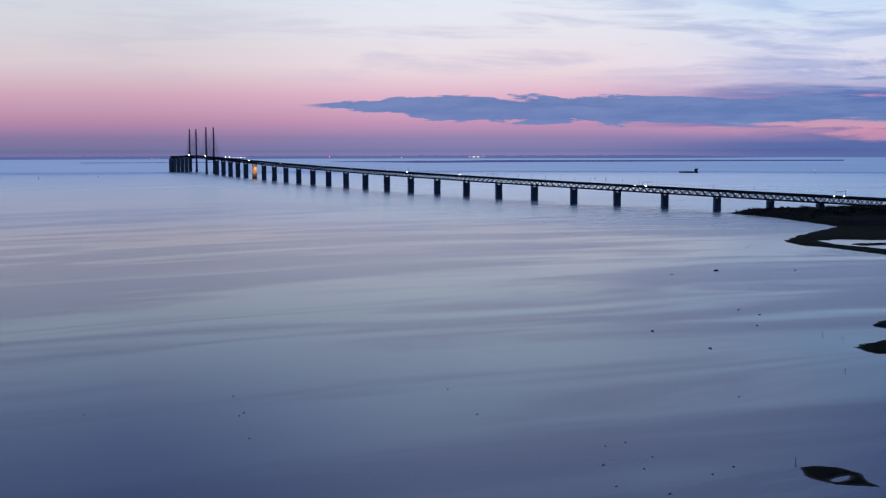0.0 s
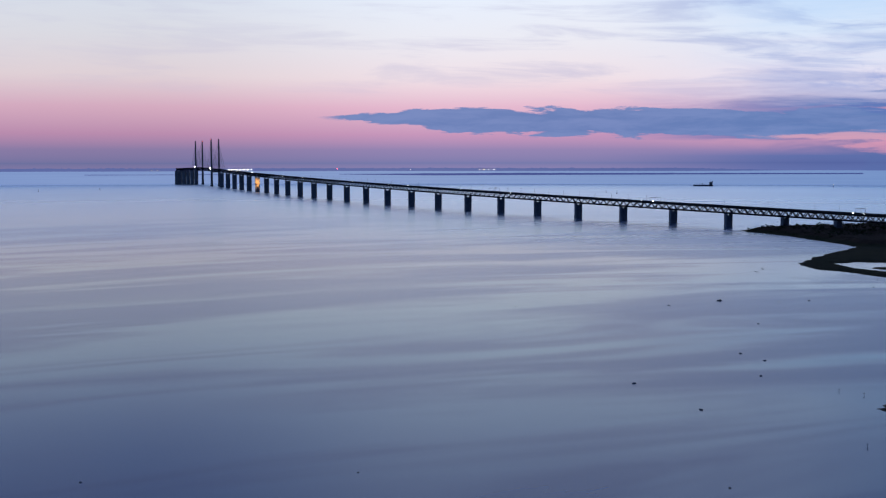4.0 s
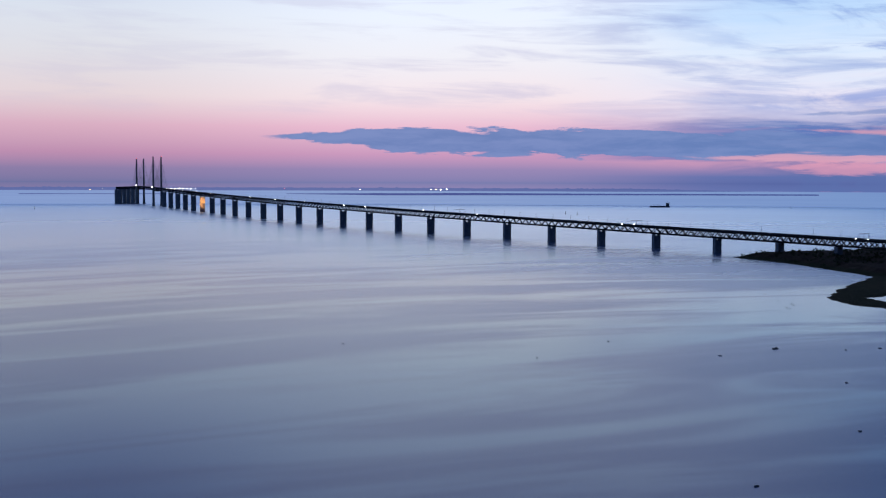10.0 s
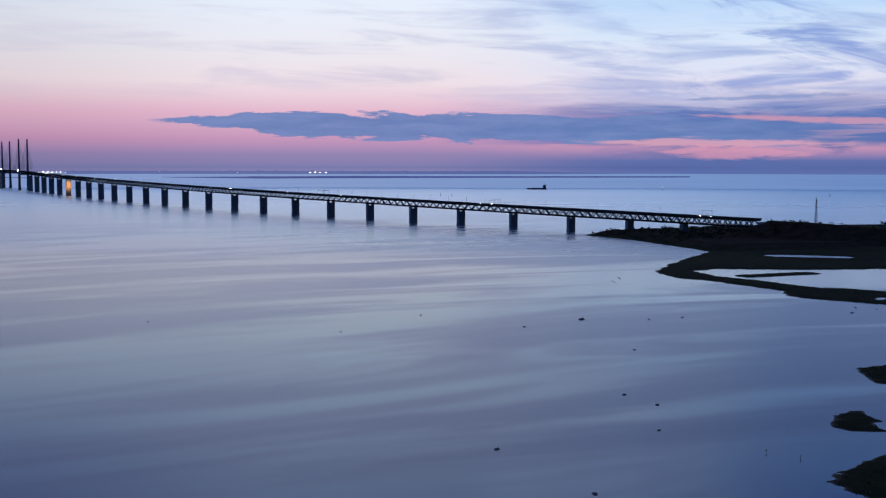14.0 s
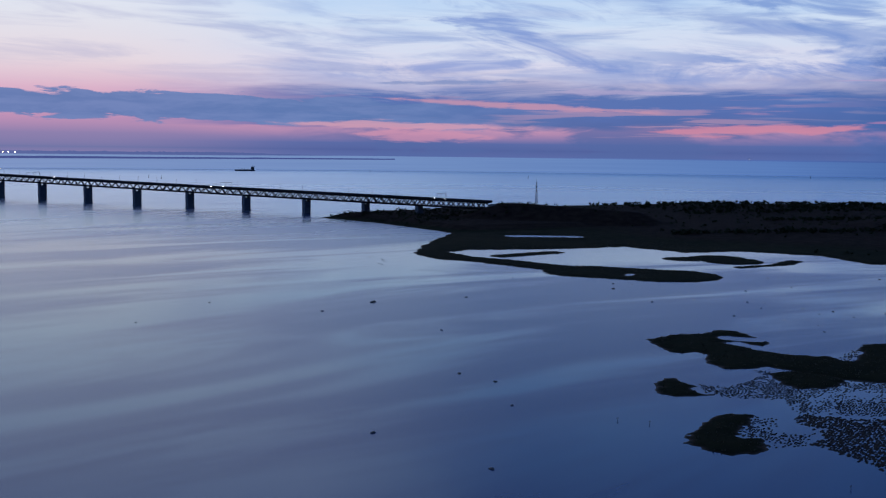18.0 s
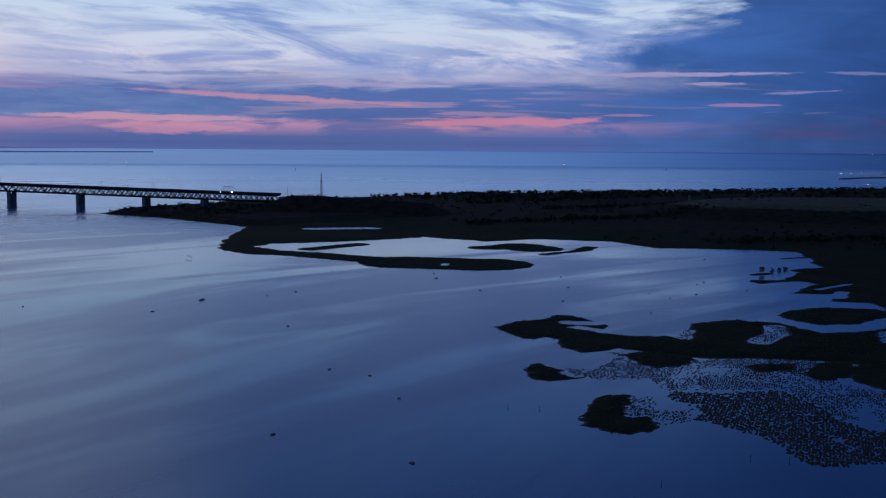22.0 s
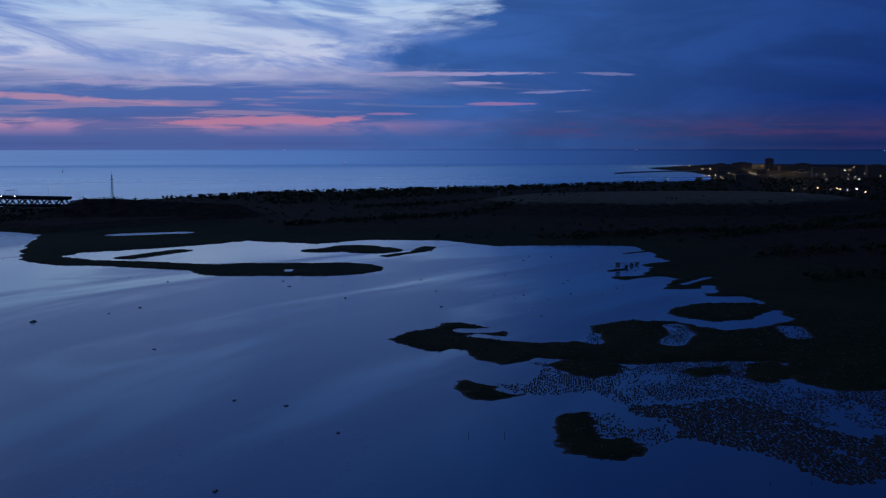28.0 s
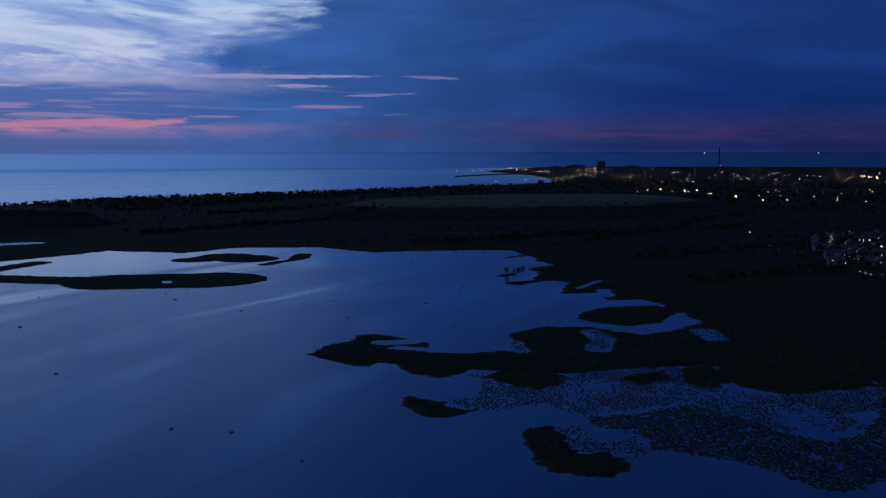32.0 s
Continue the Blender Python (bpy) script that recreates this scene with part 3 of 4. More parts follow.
def height(x, y):
    """Ground level in metres; the sea stands at 0."""
    main = within(x, y, COAST)
    low = np.full(x.shape, -1e9)
    for x1, y1, x2, y2, r in ISLES:
        low = np.maximum(low, r - seg(x, y, x1, y1, x2, y2))
    near = (x > 100) & (x < 720) & (y > 400) & (y < 830)
    marsh = (x > 280) & (x < 720) & (y >= 830) & (y < 1160)
    for ring in [LONG_ISLET, HOOK_ISLET, BEAN_ISLET, CUT_ISLET] + BARS:
        low[near] = np.maximum(low[near], within(x[near], y[near], ring))
    off = (x > 36) & (x < 84) & (y > 303) & (y < 352)
    low[off] = np.maximum(low[off], np.minimum(within(x[off], y[off], NEAR_ISLET) + 0.8, seg(x[off], y[off], 59, 324, 64, 328) - 0.9))
    pond = np.full(x.shape, 1e9)
    for x1, y1, x2, y2, r in PONDS:
        pond = np.minimum(pond, seg(x, y, x1, y1, x2, y2) - r)
    rag = (rolling(x, y, 26, 11) - 0.5) * 14 + (rolling(x, y, 7, 23, 3) - 0.5) * 5
    ragged = (rolling(x, y, 3.2, 37, 3) - 0.5) * 4.6
    land = np.minimum(np.maximum(main, low) + rag * np.where(low > main, 0.38, 0.8) + np.where(near, ragged, np.where(marsh, ragged * 1.5, 0.0)), pond + rag * 0.3)
    h = np.where(land > 0, 0.9 * (1 - np.exp(-np.maximum(land, 0) / 4.0)), -2.2 * (1 - np.exp(np.minimum(land, 0) / 14.0)))
    deep = np.clip((main - 20) / 90.0, 0, 1)
    h = h + np.where(land > 0, deep * (1.8 + 2.2 * rolling(x, y, 140, 5)) * np.clip((x - 540) / 120.0, 0.12, 1), 0)
    # the road embankment, the tip under the first spans and the grassed hill
    h = np.maximum(h, np.where(land > 0, np.clip(23.6 - 0.34 * np.maximum(seg(x, y, 588, 1446, 700, 1340) - 9, 0) - 0.07 * np.maximum(x - 610, 0), 0, 23.6), -9))
    h = np.maximum(h, np.where(land > 0, np.clip(0.28 * land, 0, 6.5) * np.clip((y - 1290) / 40.0, 0, 1) * np.clip((760 - x) / 120, 0, 1), -9))
    h = h + 15.5 * np.clip(1.6 * bump(x, y, 1180, 1030, 330, 190, -38), 0, 1) * np.where(land > 0, 1, 0)
    return h


def steps(*runs):
    out = []
    for a, b, s in runs:
        out += list(np.arange(a, b, s))
    return np.array(out + [runs[-1][1]], float)


def build_ground():
    xs = steps((-5200, -200, 500), (-200, 44, 26), (44, 76, 0.8), (76, 140, 4), (140, 320, 0.9), (320, 470, 1.6), (470, 720, 3.0), (720, 1500, 13), (1500, 5200, 70))
    ys = steps((-2600, 311, 88), (311, 344, 0.8), (344, 430, 10), (430, 500, 1.2), (500, 690, 0.9), (690, 700, 1.6), (700, 1130, 2.8), (1130, 1760, 6.0), (1760, 5200, 90))
    gx, gy = np.meshgrid(xs, ys)
    z = height(gx, gy)
    nx, ny = len(xs), len(ys)
    co = np.stack([gx.ravel(), gy.ravel(), z.ravel()], 1)
    i = (np.arange(ny - 1)[:, None] * nx + np.arange(nx - 1)[None, :]).ravel()
    faces = np.stack([i, i + 1, i + nx + 1, i + nx], 1)
    me = bpy.data.meshes.new("ground")
    me.vertices.add(len(co))
    me.vertices.foreach_set("co", co.ravel())
    me.loops.add(faces.size)
    me.loops.foreach_set("vertex_index", faces.ravel().astype(np.int32))
    me.polygons.add(len(faces))
    me.polygons.foreach_set("loop_start", np.arange(0, faces.size, 4, dtype=np.int32))
    me.update(calc_edges=True)
    me.materials.append(M_GROUND)
    me.shade_smooth()
    tagged(new("ground", me), "dark salt meadow, mud flats and low grassed shore", "ground", kind="structure")


def levels(points):
    q = np.array(points, float)
    return height(q[:, 0], q[:, 1])


def level(x, y):
    return float(levels([(x, y)])[0])


def build_mud_pads():
    """Low pads of mud and weed on the tidal flats, split by thin runnels of water."""
    rnd = random.Random(23)
    c, s_ = 0.844, 0.536
    verts, faces = [], []
    for ring, close in FLATS:
        du, dv = (2.0, 0.92) if close > 0.9 else (2.0, 0.86)
        us = [q[0] * c + q[1] * s_ for q in ring]
        vs = [q[1] * c - q[0] * s_ for q in ring]
        spots = []
        for i in range(int((max(us) - min(us)) / du) + 1):
            for j in range(int((max(vs) - min(vs)) / dv) + 1):
                u = min(us) + (i + 0.5 * (j % 2) + rnd.uniform(-0.28, 0.28)) * du
                v = min(vs) + (j + rnd.uniform(-0.28, 0.28)) * dv
                spots.append((u * c - v * s_, u * s_ + v * c))
        q = np.array(spots)
        depth = within(q[:, 0], q[:, 1], ring)
        ground = height(q[:, 0], q[:, 1])
        patch = rolling(q[:, 0] * c + q[:, 1] * s_, (q[:, 1] * c - q[:, 0] * s_) * 2.2, 22, 71, 3)
        vein = np.abs(rolling((q[:, 0] * c + q[:, 1] * s_) / 2.2, q[:, 1] * c - q[:, 0] * s_, 5.0, 91, 2) - 0.5)
        for (x, y), d, g, p, e in zip(spots, depth, ground, patch, vein):
            if close > 0.9 and e < 0.014:
                continue
            chance = min(1.0, max(0.0, (d + 0.8) / 3.2)) * (close * 1.25 + (p - 0.5) * (0.25 if close > 0.9 else 2.4))
            if g > 0.3 or rnd.random() > chance:
                continue
            k = rnd.uniform(0.72, 1.12) * (1.0 if close > 0.9 else 0.86)
            a, b, h = (1.36 * k, 0.63 * k, rnd.uniform(0.05, 0.14)) if close > 0.9 else (1.12 * k, 0.48 * k, rnd.uniform(0.05, 0.16))
            n, first = 6, len(verts)
            for r, z in ((1.12, -0.12), (0.86, h * 0.75)):
                for i in range(n):
                    w_ = 6.2832 * i / n
                    f = r * rnd.uniform(0.72, 1.2)
                    du_, dv_ = math.cos(w_) * a * f, math.sin(w_) * b * f
                    verts.append((x + du_ * c - dv_ * s_, y + du_ * s_ + dv_ * c, z))
            verts.append((x, y, h))
            for i in range(n):
                k2 = (i + 1) % n
                faces.append((first + i, first + k2, first + n + k2, first + n + i))
                faces.append((first + n + i, first + n + k2, first + 2 * n))
    me = bpy.data.meshes.new("mud_pads")
    me.from_pydata(verts, [], faces)
    me.materials.append(M_MUD)
    tagged(new("mud_pads", me), "countless low pads of dark mud and weed on the tidal flat", "mud flat", kind="stuff")


build_ground()
build_mud_pads()
bm = B()
bmesh.ops.create_grid(bm, x_segments=8, y_segments=8, size=5000, matrix=pose(-100, 0, 0))
tagged(new("water", mesh_from("water", bm, M_WATER)), "calm sea at dusk reflecting the pink and blue sky", "water", kind="structure")

RING, RC = 4930.0, (-400.0, 60.0)


def on_ring(az, z, inset=0.0):
    """A point of the far rim in the direction az, degrees east of the view's start."""
    a = radians(az)
    dx, dy = math.sin(a), math.cos(a)
    ox, oy = -60 - RC[0], 200 - RC[1]
    b = ox * dx + oy * dy
    k = -b + math.sqrt(b * b - ox * ox - oy * oy + (RING - inset) ** 2)
    return (-60 + k * dx, 200 + k * dy, z)


def band(name, a0, a1, low, top, mat, inset, label, step=0.25):
    """A strip of distance standing on the far rim; low and top give its heights by azimuth."""
    bm = B()
    rows, az = [], a0
    while az <= a1 + 1e-6:
        rows.append((bm.verts.new(on_ring(az, low(az), inset)), bm.verts.new(on_ring(az, top(az), inset)), bm.verts.new(on_ring(az, top(az), inset - 3))))
        az += step
    for p, q in zip(rows, rows[1:]):
        bm.faces.new((p[0], q[0], q[1], p[1]))
        bm.faces.new((p[1], q[1], q[2], p[2]))
    return tagged(new(name, mesh_from(name, bm, mat)), label, "backdrop", kind="structure")


def hills(az, s, seed):
    return noise.noise(Vector((az * s, seed, 0.5)))


# self-glowing strips; sky reflection and haze are painted into their emission
band("backdrop_sea", -70, 110, lambda a: -1.5, lambda a: 61.0, M_FARSEA, 0.0, "glowing backdrop of far sea out to the horizon", 1.0)


def coast_top(a):
    fade = min(1.0, max(0.0, (19.5 - a) / 6.0))
    return 61.2 + 9.0 * fade + 1.6 * fade * hills(a, 1.7, 3) + (2.2 * fade if hills(a, 6.0, 8) > 0.35 else 0.0)


band("backdrop_coast", -60, 19.5, lambda a: 60.9 - 3.4 * min(1.0, max(0.0, (19.5 - a) / 6.0)), coast_top, M_FARLAND, 4.0, "glowing backdrop of low far coast, town skyline in painted haze", 0.1)
band("backdrop_island", -4.5, 22.5, lambda a: 37.5 + 0.38 * a + 7.0 * max(0.0, 1.0 - (a + 4.5) / 5.0), lambda a: 45.5 + 0.24 * a + 2.2 * max(0.0, 1.0 - abs(a - 5.0) / 9.0) + (1.5 * max(0.0, hills(a, 1.1, 21)) if a < 21 else 0.0), M_FARISLE, 7.0, "glowing backdrop of a long low dark island far out", 0.1)
band("backdrop_shoal", -17.5, -8.5, lambda a: 41.0, lambda a: 43.5 + 0.8 * hills(a, 0.9, 2), M_FARISLE, 7.0, "glowing backdrop of a low dark shoal far out", 0.1)
band("backdrop_shore", 22, 100, lambda a: 60.6 - 3.0 * min(1.0, (a - 22) / 20.0), lambda a: 60.9 + min(1.0, (a - 22) / 20.0) * (2.0 + 1.5 * hills(a, 0.6, 31)), M_FARSHORE, 4.0, "glowing backdrop of very far low shore under dark cloud", 0.2)

# ---------------------------------------------------------------- the bridge


def line(k):
    """The bridge's centre line at pier k, counted from the shore."""
    if k > 29.66:
        return line(29.66) + Vector((-26.0, 4.0, 0)) * (k - 29.66)
    y = 1445.1 + 76.91 * k + 1.347 * k * k
    return Vector((2126.4 - 1.3758 * y + 2.44594e-4 * y * y - 1.95189e-8 * y ** 3, y, 0))


def deck(k):
    return 24.5 + 1.68 * min(k, 29.66) - 1.0 * max(0.0, k - 29.66)


def side(k):
    d = (line(k + 0.05) - line(k - 0.05)).normalized()
    return d, Vector((d.y, -d.x, 0))


bridge = thing("bridge", (0, 0, 0), "long double-deck truss bridge with cable-stayed main span on concrete piers", "bridge")
PIERS = [0.28, 1.27, 2.07] + list(range(3, 26)) + [26.0]
FAR_PIERS = [30.2, 30.9, 31.6, 32.3, 33.0, 33.6]
ENDS = PIERS + [27.0, 28.33, 29.66] + FAR_PIERS


def prism(bm, k0, k1, outline):
    """A cross section (across, up) swept from k0 to k1 along the line, on the deck's slope."""
    rows = []
    for k in (k0, k1):
        p, (d, s) = line(k), side(k)
        rows.append([bm.verts.new((*(p + s * u).xy, deck(k) + v)) for u, v in outline])
    m = len(outline)
    for i in range(m):
        bm.faces.new((rows[0][i], rows[0][(i + 1) % m], rows[1][(i + 1) % m], rows[1][i]))
    bm.faces.new(rows[0][::-1]), bm.faces.new(rows[1])
    return bm


ROAD = [(-12, 0.9), (-11.6, 0.9), (-11.6, 0.0), (11.6, 0.0), (11.6, 0.9), (12, 0.9), (12, -0.6), (7.8, -2.4), (-7.8, -2.4), (-12, -0.6)]
RAILS = [(-7.6, -8.7), (7.6, -8.7), (7.6, -9.5), (5.5, -10.4), (-5.5, -10.4), (-7.6, -9.5)]
rest = B()
made = 0
for k0, k1 in zip(ENDS, ENDS[1:]):
    for q in range(2):
        a, b = k0 + (k1 - k0) * q / 2, k0 + (k1 - k0) * (q + 1) / 2
        part("road_deck", prism(B(), a, b, ROAD), M_ASPHALT, bridge, "dark road deck with low parapets")
        part("rail_deck", prism(B(), a, b, RAILS), M_ASPHALT, bridge, "dark steel lower deck")
    panels = 7
    for s_ in (-1, 1):
        for j in range(panels * 2):
            ka = k0 + (k1 - k0) * j / (panels * 2)
            kb = k0 + (k1 - k0) * (j + 1) / (panels * 2)
            up = j % 2 == 0
            pa, pb = line(ka) + side(ka)[1] * 7.0 * s_, line(kb) + side(kb)[1] * 7.0 * s_
            a = (pa.x, pa.y, deck(ka) + (-9.0 if up else -1.6))
            b = (pb.x, pb.y, deck(kb) + (-1.6 if up else -9.0))
            if made < 280:
                part("diagonal", rod(B(), a, b, 0.86, sides=4), M_STEEL, bridge)
                made += 1
            else:
                rod(rest, a, b, 0.86, sides=4)
tagged(part("diagonal", rest, M_STEEL, bridge, "dark steel truss diagonals"), kind="stuff")


def pier_mesh(foot, top, wide=13.0, deep=4.6):
    """A concrete slab pier with a rounded notch under the girder and a waisted shaft."""
    bm = B()
    n, prof = 8, []
    w = wide / 2
    prof += [(-w - 0.8, foot), (-w - 0.8, foot + 3.2), (-w, foot + 4.2), (-w * 0.96, top - 5.0), (-w * 1.04, top)]
    notch = [(-w * 0.62, top)] + [(-w * 0.62 * math.cos(math.pi * i / n), top - 3.4 * math.sin(math.pi * i / n)) for i in range(1, n)] + [(w * 0.62, top)]
    prof += notch + [(w * 1.04, top), (w * 0.96, top - 5.0), (w, foot + 4.2), (w + 0.8, foot + 3.2), (w + 0.8, foot)]
    fr = [bm.verts.new((x, -deep / 2, z)) for x, z in prof]
    bk = [bm.verts.new((x, deep / 2, z)) for x, z in prof]
    bm.faces.new(fr), bm.faces.new(bk[::-1])
    for i in range(len(prof)):
        j = (i + 1) % len(prof)
        bm.faces.new((fr[j], fr[i], bk[i], bk[j]))
    bmesh.ops.triangulate(bm, faces=[f for f in bm.faces if len(f.verts) > 4])
    bmesh.ops.recalc_face_normals(bm, faces=bm.faces)
    return bm


for k in PIERS[1:] + FAR_PIERS:
    p, (d, s) = line(k), side(k)
    ground_z = max(-2.5, level(p.x, p.y) - 2.0)
    ob = part("pier", pier_mesh(ground_z, deck(k) - 10.4, 13.0 + 0.06 * k, 4.6 if k < 22 else 12.0), M_CONCRETE, bridge, "tall concrete pier with notched head")
    ob.matrix_basis = pose(p.x, p.y, 0, 0, 0, math.degrees(math.atan2(s.y, s.x)))
    for u in (-4.8, 4.8):
        box(bm := B(), u, 0, deck(k) - 10.1, 1.6, 2.2, 0.6)
        part("bearing", bm, M_STEEL, ob, "dark steel bearing")

# abutment
p, (d, s) = line(0.18), side(0.18)
turn_ = math.degrees(math.atan2(s.y, s.x))
bm = box(B(), 0, 0, 9.0, 24, 8, 26.5, bevel=0.4)
ab = part("abutment", bm, M_CONCRETE, bridge, "concrete abutment in the embankment")
ab.matrix_basis = pose(p.x, p.y, 0, 0, 0, turn_)

# pylons and stays
for kp, far in ((27.0, 0), (29.66, 1)):
    p, (d, s) = line(kp), side(kp)
    for u in (-15.0, 15.0):
        bm = B()
        for z0, z1, w0, w1 in ((-2.5, 6, 11.5, 11.5), (6, 66, 9.5, 7.6), (66, 190, 7.6, 4.6)):
            a, b = p + s * u, p + s * u
            m0 = bmesh.ops.create_cone(bm, cap_ends=True, segments=6, radius1=w0 / 2 * 1.1, radius2=w1 / 2 * 1.1, depth=z1 - z0, matrix=pose(a.x, a.y, (z0 + z1) / 2))
        py_ = part("pylon", bm, M_CONCRETE, bridge, "slender tapering concrete pylon")
        bm = ball(B(), (p.x + s.x * u, p.y + s.y * u, 190.2), 0.5)
        part("beacon", bm, L_RED, py_, "small red warning light")
        for i in range(1, 10):
            for way in (-1, 1):
                kk = kp + way * i * 0.128
                q = line(kk) + side(kk)[1] * 11.0 * (1 if u > 0 else -1)
                part("stay_cable", rod(B(), (p.x + s.x * u * 0.97, p.y + s.y * u * 0.97, deck(kp) + 10 + i * 11.5), (q.x, q.y, deck(kk)), 0.28, sides=4), M_DARK, bridge)
    bm = box(B(), 0, 0, deck(kp) - 12.2, 34, 5, 3.4, bevel=0.3)
    cb = part("crossbeam", bm, M_CONCRETE, bridge, "concrete crossbeam under the deck")
    cb.matrix_basis = pose(p.x, p.y, 0, 0, 0, math.degrees(math.atan2(s.y, s.x)))
    bm = ball(B(), (p.x + s.x * -19.5, p.y + s.y * -19.5, deck(kp) + 3.0), 2.4, 2)
    part("floodlight", bm, L_FLASH, bridge, "bright white floodlight at the deck")

# lamp posts and gantries on the road deck
post = mesh_from("lamp_post", rod(rod(B(), (0, 0, 0), (0, 0, 9.5), 0.20, 0.11), (0, 0, 9.4), (1.6, 0, 9.8), 0.09), M_DARK)
k = 0.1
while k < 16:
    p, (d, s) = line(k), side(k)
    ob = part("lamp_post", post, M_DARK, bridge)
    ob.matrix_basis = pose(p.x - s.x * 11.8, p.y - s.y * 11.8, deck(k) + 0.4, 0, 0, math.degrees(math.atan2(s.y, s.x)))
    k += 0.36
for k in (0.95, 4.35, 8.2):
    p, (d, s) = line(k), side(k)
    bm = B()
    for u in (-11.8, 0, 11.8):
        rod(bm, (u, 0, 0), (u, 0, 7.2), 0.2)
    box(bm, 0, 0, 7.2, 24, 0.5, 0.5)
    ob = part("sign_gantry", bm, M_DARK, bridge, "dark steel sign gantry over the road")
    ob.matrix_basis = pose(p.x, p.y, deck(k), 0, 0, math.degrees(math.atan2(s.y, s.x)))


# ---------------------------------------------------------------- cars on the bridge, boats, marks
def make_car():
    car = thing("car", (0, 0, 0), "small dark car with lit headlights on the bridge deck", "car", "cars on the bridge")
    bm = B()
    prof = [(-2.1, 0.35), (-2.15, 0.85), (-1.5, 0.95), (-0.9, 1.42), (0.6, 1.45), (1.2, 0.98), (2.05, 0.82), (2.1, 0.35)]
    l = [bm.verts.new((-0.88, y, z)) for y, z in prof]
    r = [bm.verts.new((0.88, y, z)) for y, z in prof]
    bm.faces.new(l[::-1]), bm.faces.new(r)
    for i in range(len(prof)):
        j = (i + 1) % len(prof)
        bm.faces.new((l[i], l[j], r[j], r[i]))
    part("body", bm, M_CAR, car)
    for u in (-0.8, 0.8):
        for v in (-1.3, 1.3):
            tyre = part("wheel", rod(B(), (u - 0.11, v, 0.33), (u + 0.11, v, 0.33), 0.33, sides=10), M_DARK, car)
            part("rim", rod(B(), (u - 0.12, v, 0.33), (u + 0.12, v, 0.33), 0.2, sides=8), M_STEEL, tyre)
        part("headlight", ball(B(), (u * 0.8, 2.1, 0.75), 0.5, 1, (1, 0.4, 0.8)), L_HEAD, car, "lit white headlight")
    return car


car = make_car()
first = True
for k, lane in ((0.9, -4), (1.05, -4), (4.45, 4), (4.6, -4), (7.7, -4), (9.3, 4), (11.1, -4), (11.9, -4), (13.8, 4), (15.2, -4), (17.0, 4), (18.4, -4), (20.3, 4), (21.5, -4), (23.2, -4), (23.5, -4), (25.0, 4)):
    p, (d, s) = line(k), side(k)
    m = pose(p.x + s.x * lane, p.y + s.y * lane, deck(k) + 0.01, 0, 0, math.degrees(math.atan2(-d.y, -d.x)) - 90)
    if first:
        car.matrix_basis, first = m, False
    else:
        copy_thing(car, m)

ship = thing("cargo_ship", (1055, 4420, 0), "dark cargo ship lying low on the water", "ship", turn=178)
bm = B()
out = [(-36, 5.5), (30, 5.5), (38, 2.2), (41, 0), (38, -2.2), (30, -5.5), (-36, -5.5), (-38, -3), (-38, 3)]
lo = [bm.verts.new((x * 0.97, y * 0.9, -1.5)) for x, y in out]
hi = [bm.verts.new((x, y, 4.2 + (1.8 if x > 29 else 0.0))) for x, y in out]
bm.faces.new(lo[::-1]), bm.faces.new(hi)
for i in range(len(out)):
    j = (i + 1) % len(out)
    bm.faces.new((lo[i], lo[j], hi[j], hi[i]))
part("hull", bm, M_HULL, ship, "dark blue hull")
part("hatch_cover", box(B(), 2, 0, 5.2, 46, 8.4, 1.9, bevel=0.2), M_DARK, ship)
part("bridge_house", box(box(B(), -29, 0, 9.0, 11, 9.6, 9.6, bevel=0.25), -28, 0, 15.2, 7.5, 10.4, 3.4, bevel=0.25), M_RENDER, ship, "pale deckhouse")
part("funnel", rod(B(), (-34.5, 0, 11), (-35, 0, 20), 1.6, 1.3, 10), M_HULL, ship)
part("mast", rod(B(), (-28, 0, 16), (-28, 0, 25), 0.45, 0.3), M_DARK, ship)
part("mast", rod(B(), (27, 0, 5), (27, 0, 15), 0.35, 0.15), M_DARK, ship)
part("crane", rod(rod(B(), (4, 2, 5), (4, 2, 11), 0.6), (4, 2, 10.5), (18, 2, 9.0), 0.35), M_DARK, ship)


def buoy(x, y, h, lamp=None):
    b = thing("sea_mark", (x, y, 0), "slim navigation mark standing in the sea", "buoy", "sea marks")
    part("float", rod(B(), (0, 0, -0.6), (0, 0, 1.0), 1.6, 1.5, 10), M_DARK, b)
    part("pole", rod(B(), (0, 0, 1.0), (0, 0, h), 0.75, 0.35, 6), M_DARK, b)
    part("topmark", ball(B(), (0, 0, h), 0.9 if lamp is None else 0.6), M_DARK if lamp is None else lamp, b)
    return b


for az, dist, h, lamp in ((9.9, 3300, 8, None), (10.5, 3200, 9, None), (21.2, 4300, 10, L_WHITE), (29.4, 3500, 9, None), (43.6, 4200, 12, L_RED), (48.8, 4000, 7, None), (57.8, 4550, 6, L_WARM), (-17, 3900, 8, None), (-20, 3700, 7, None)):
    buoy(-50 + dist * math.sin(radians(az)), 230 + dist * math.cos(radians(az)), h, lamp)

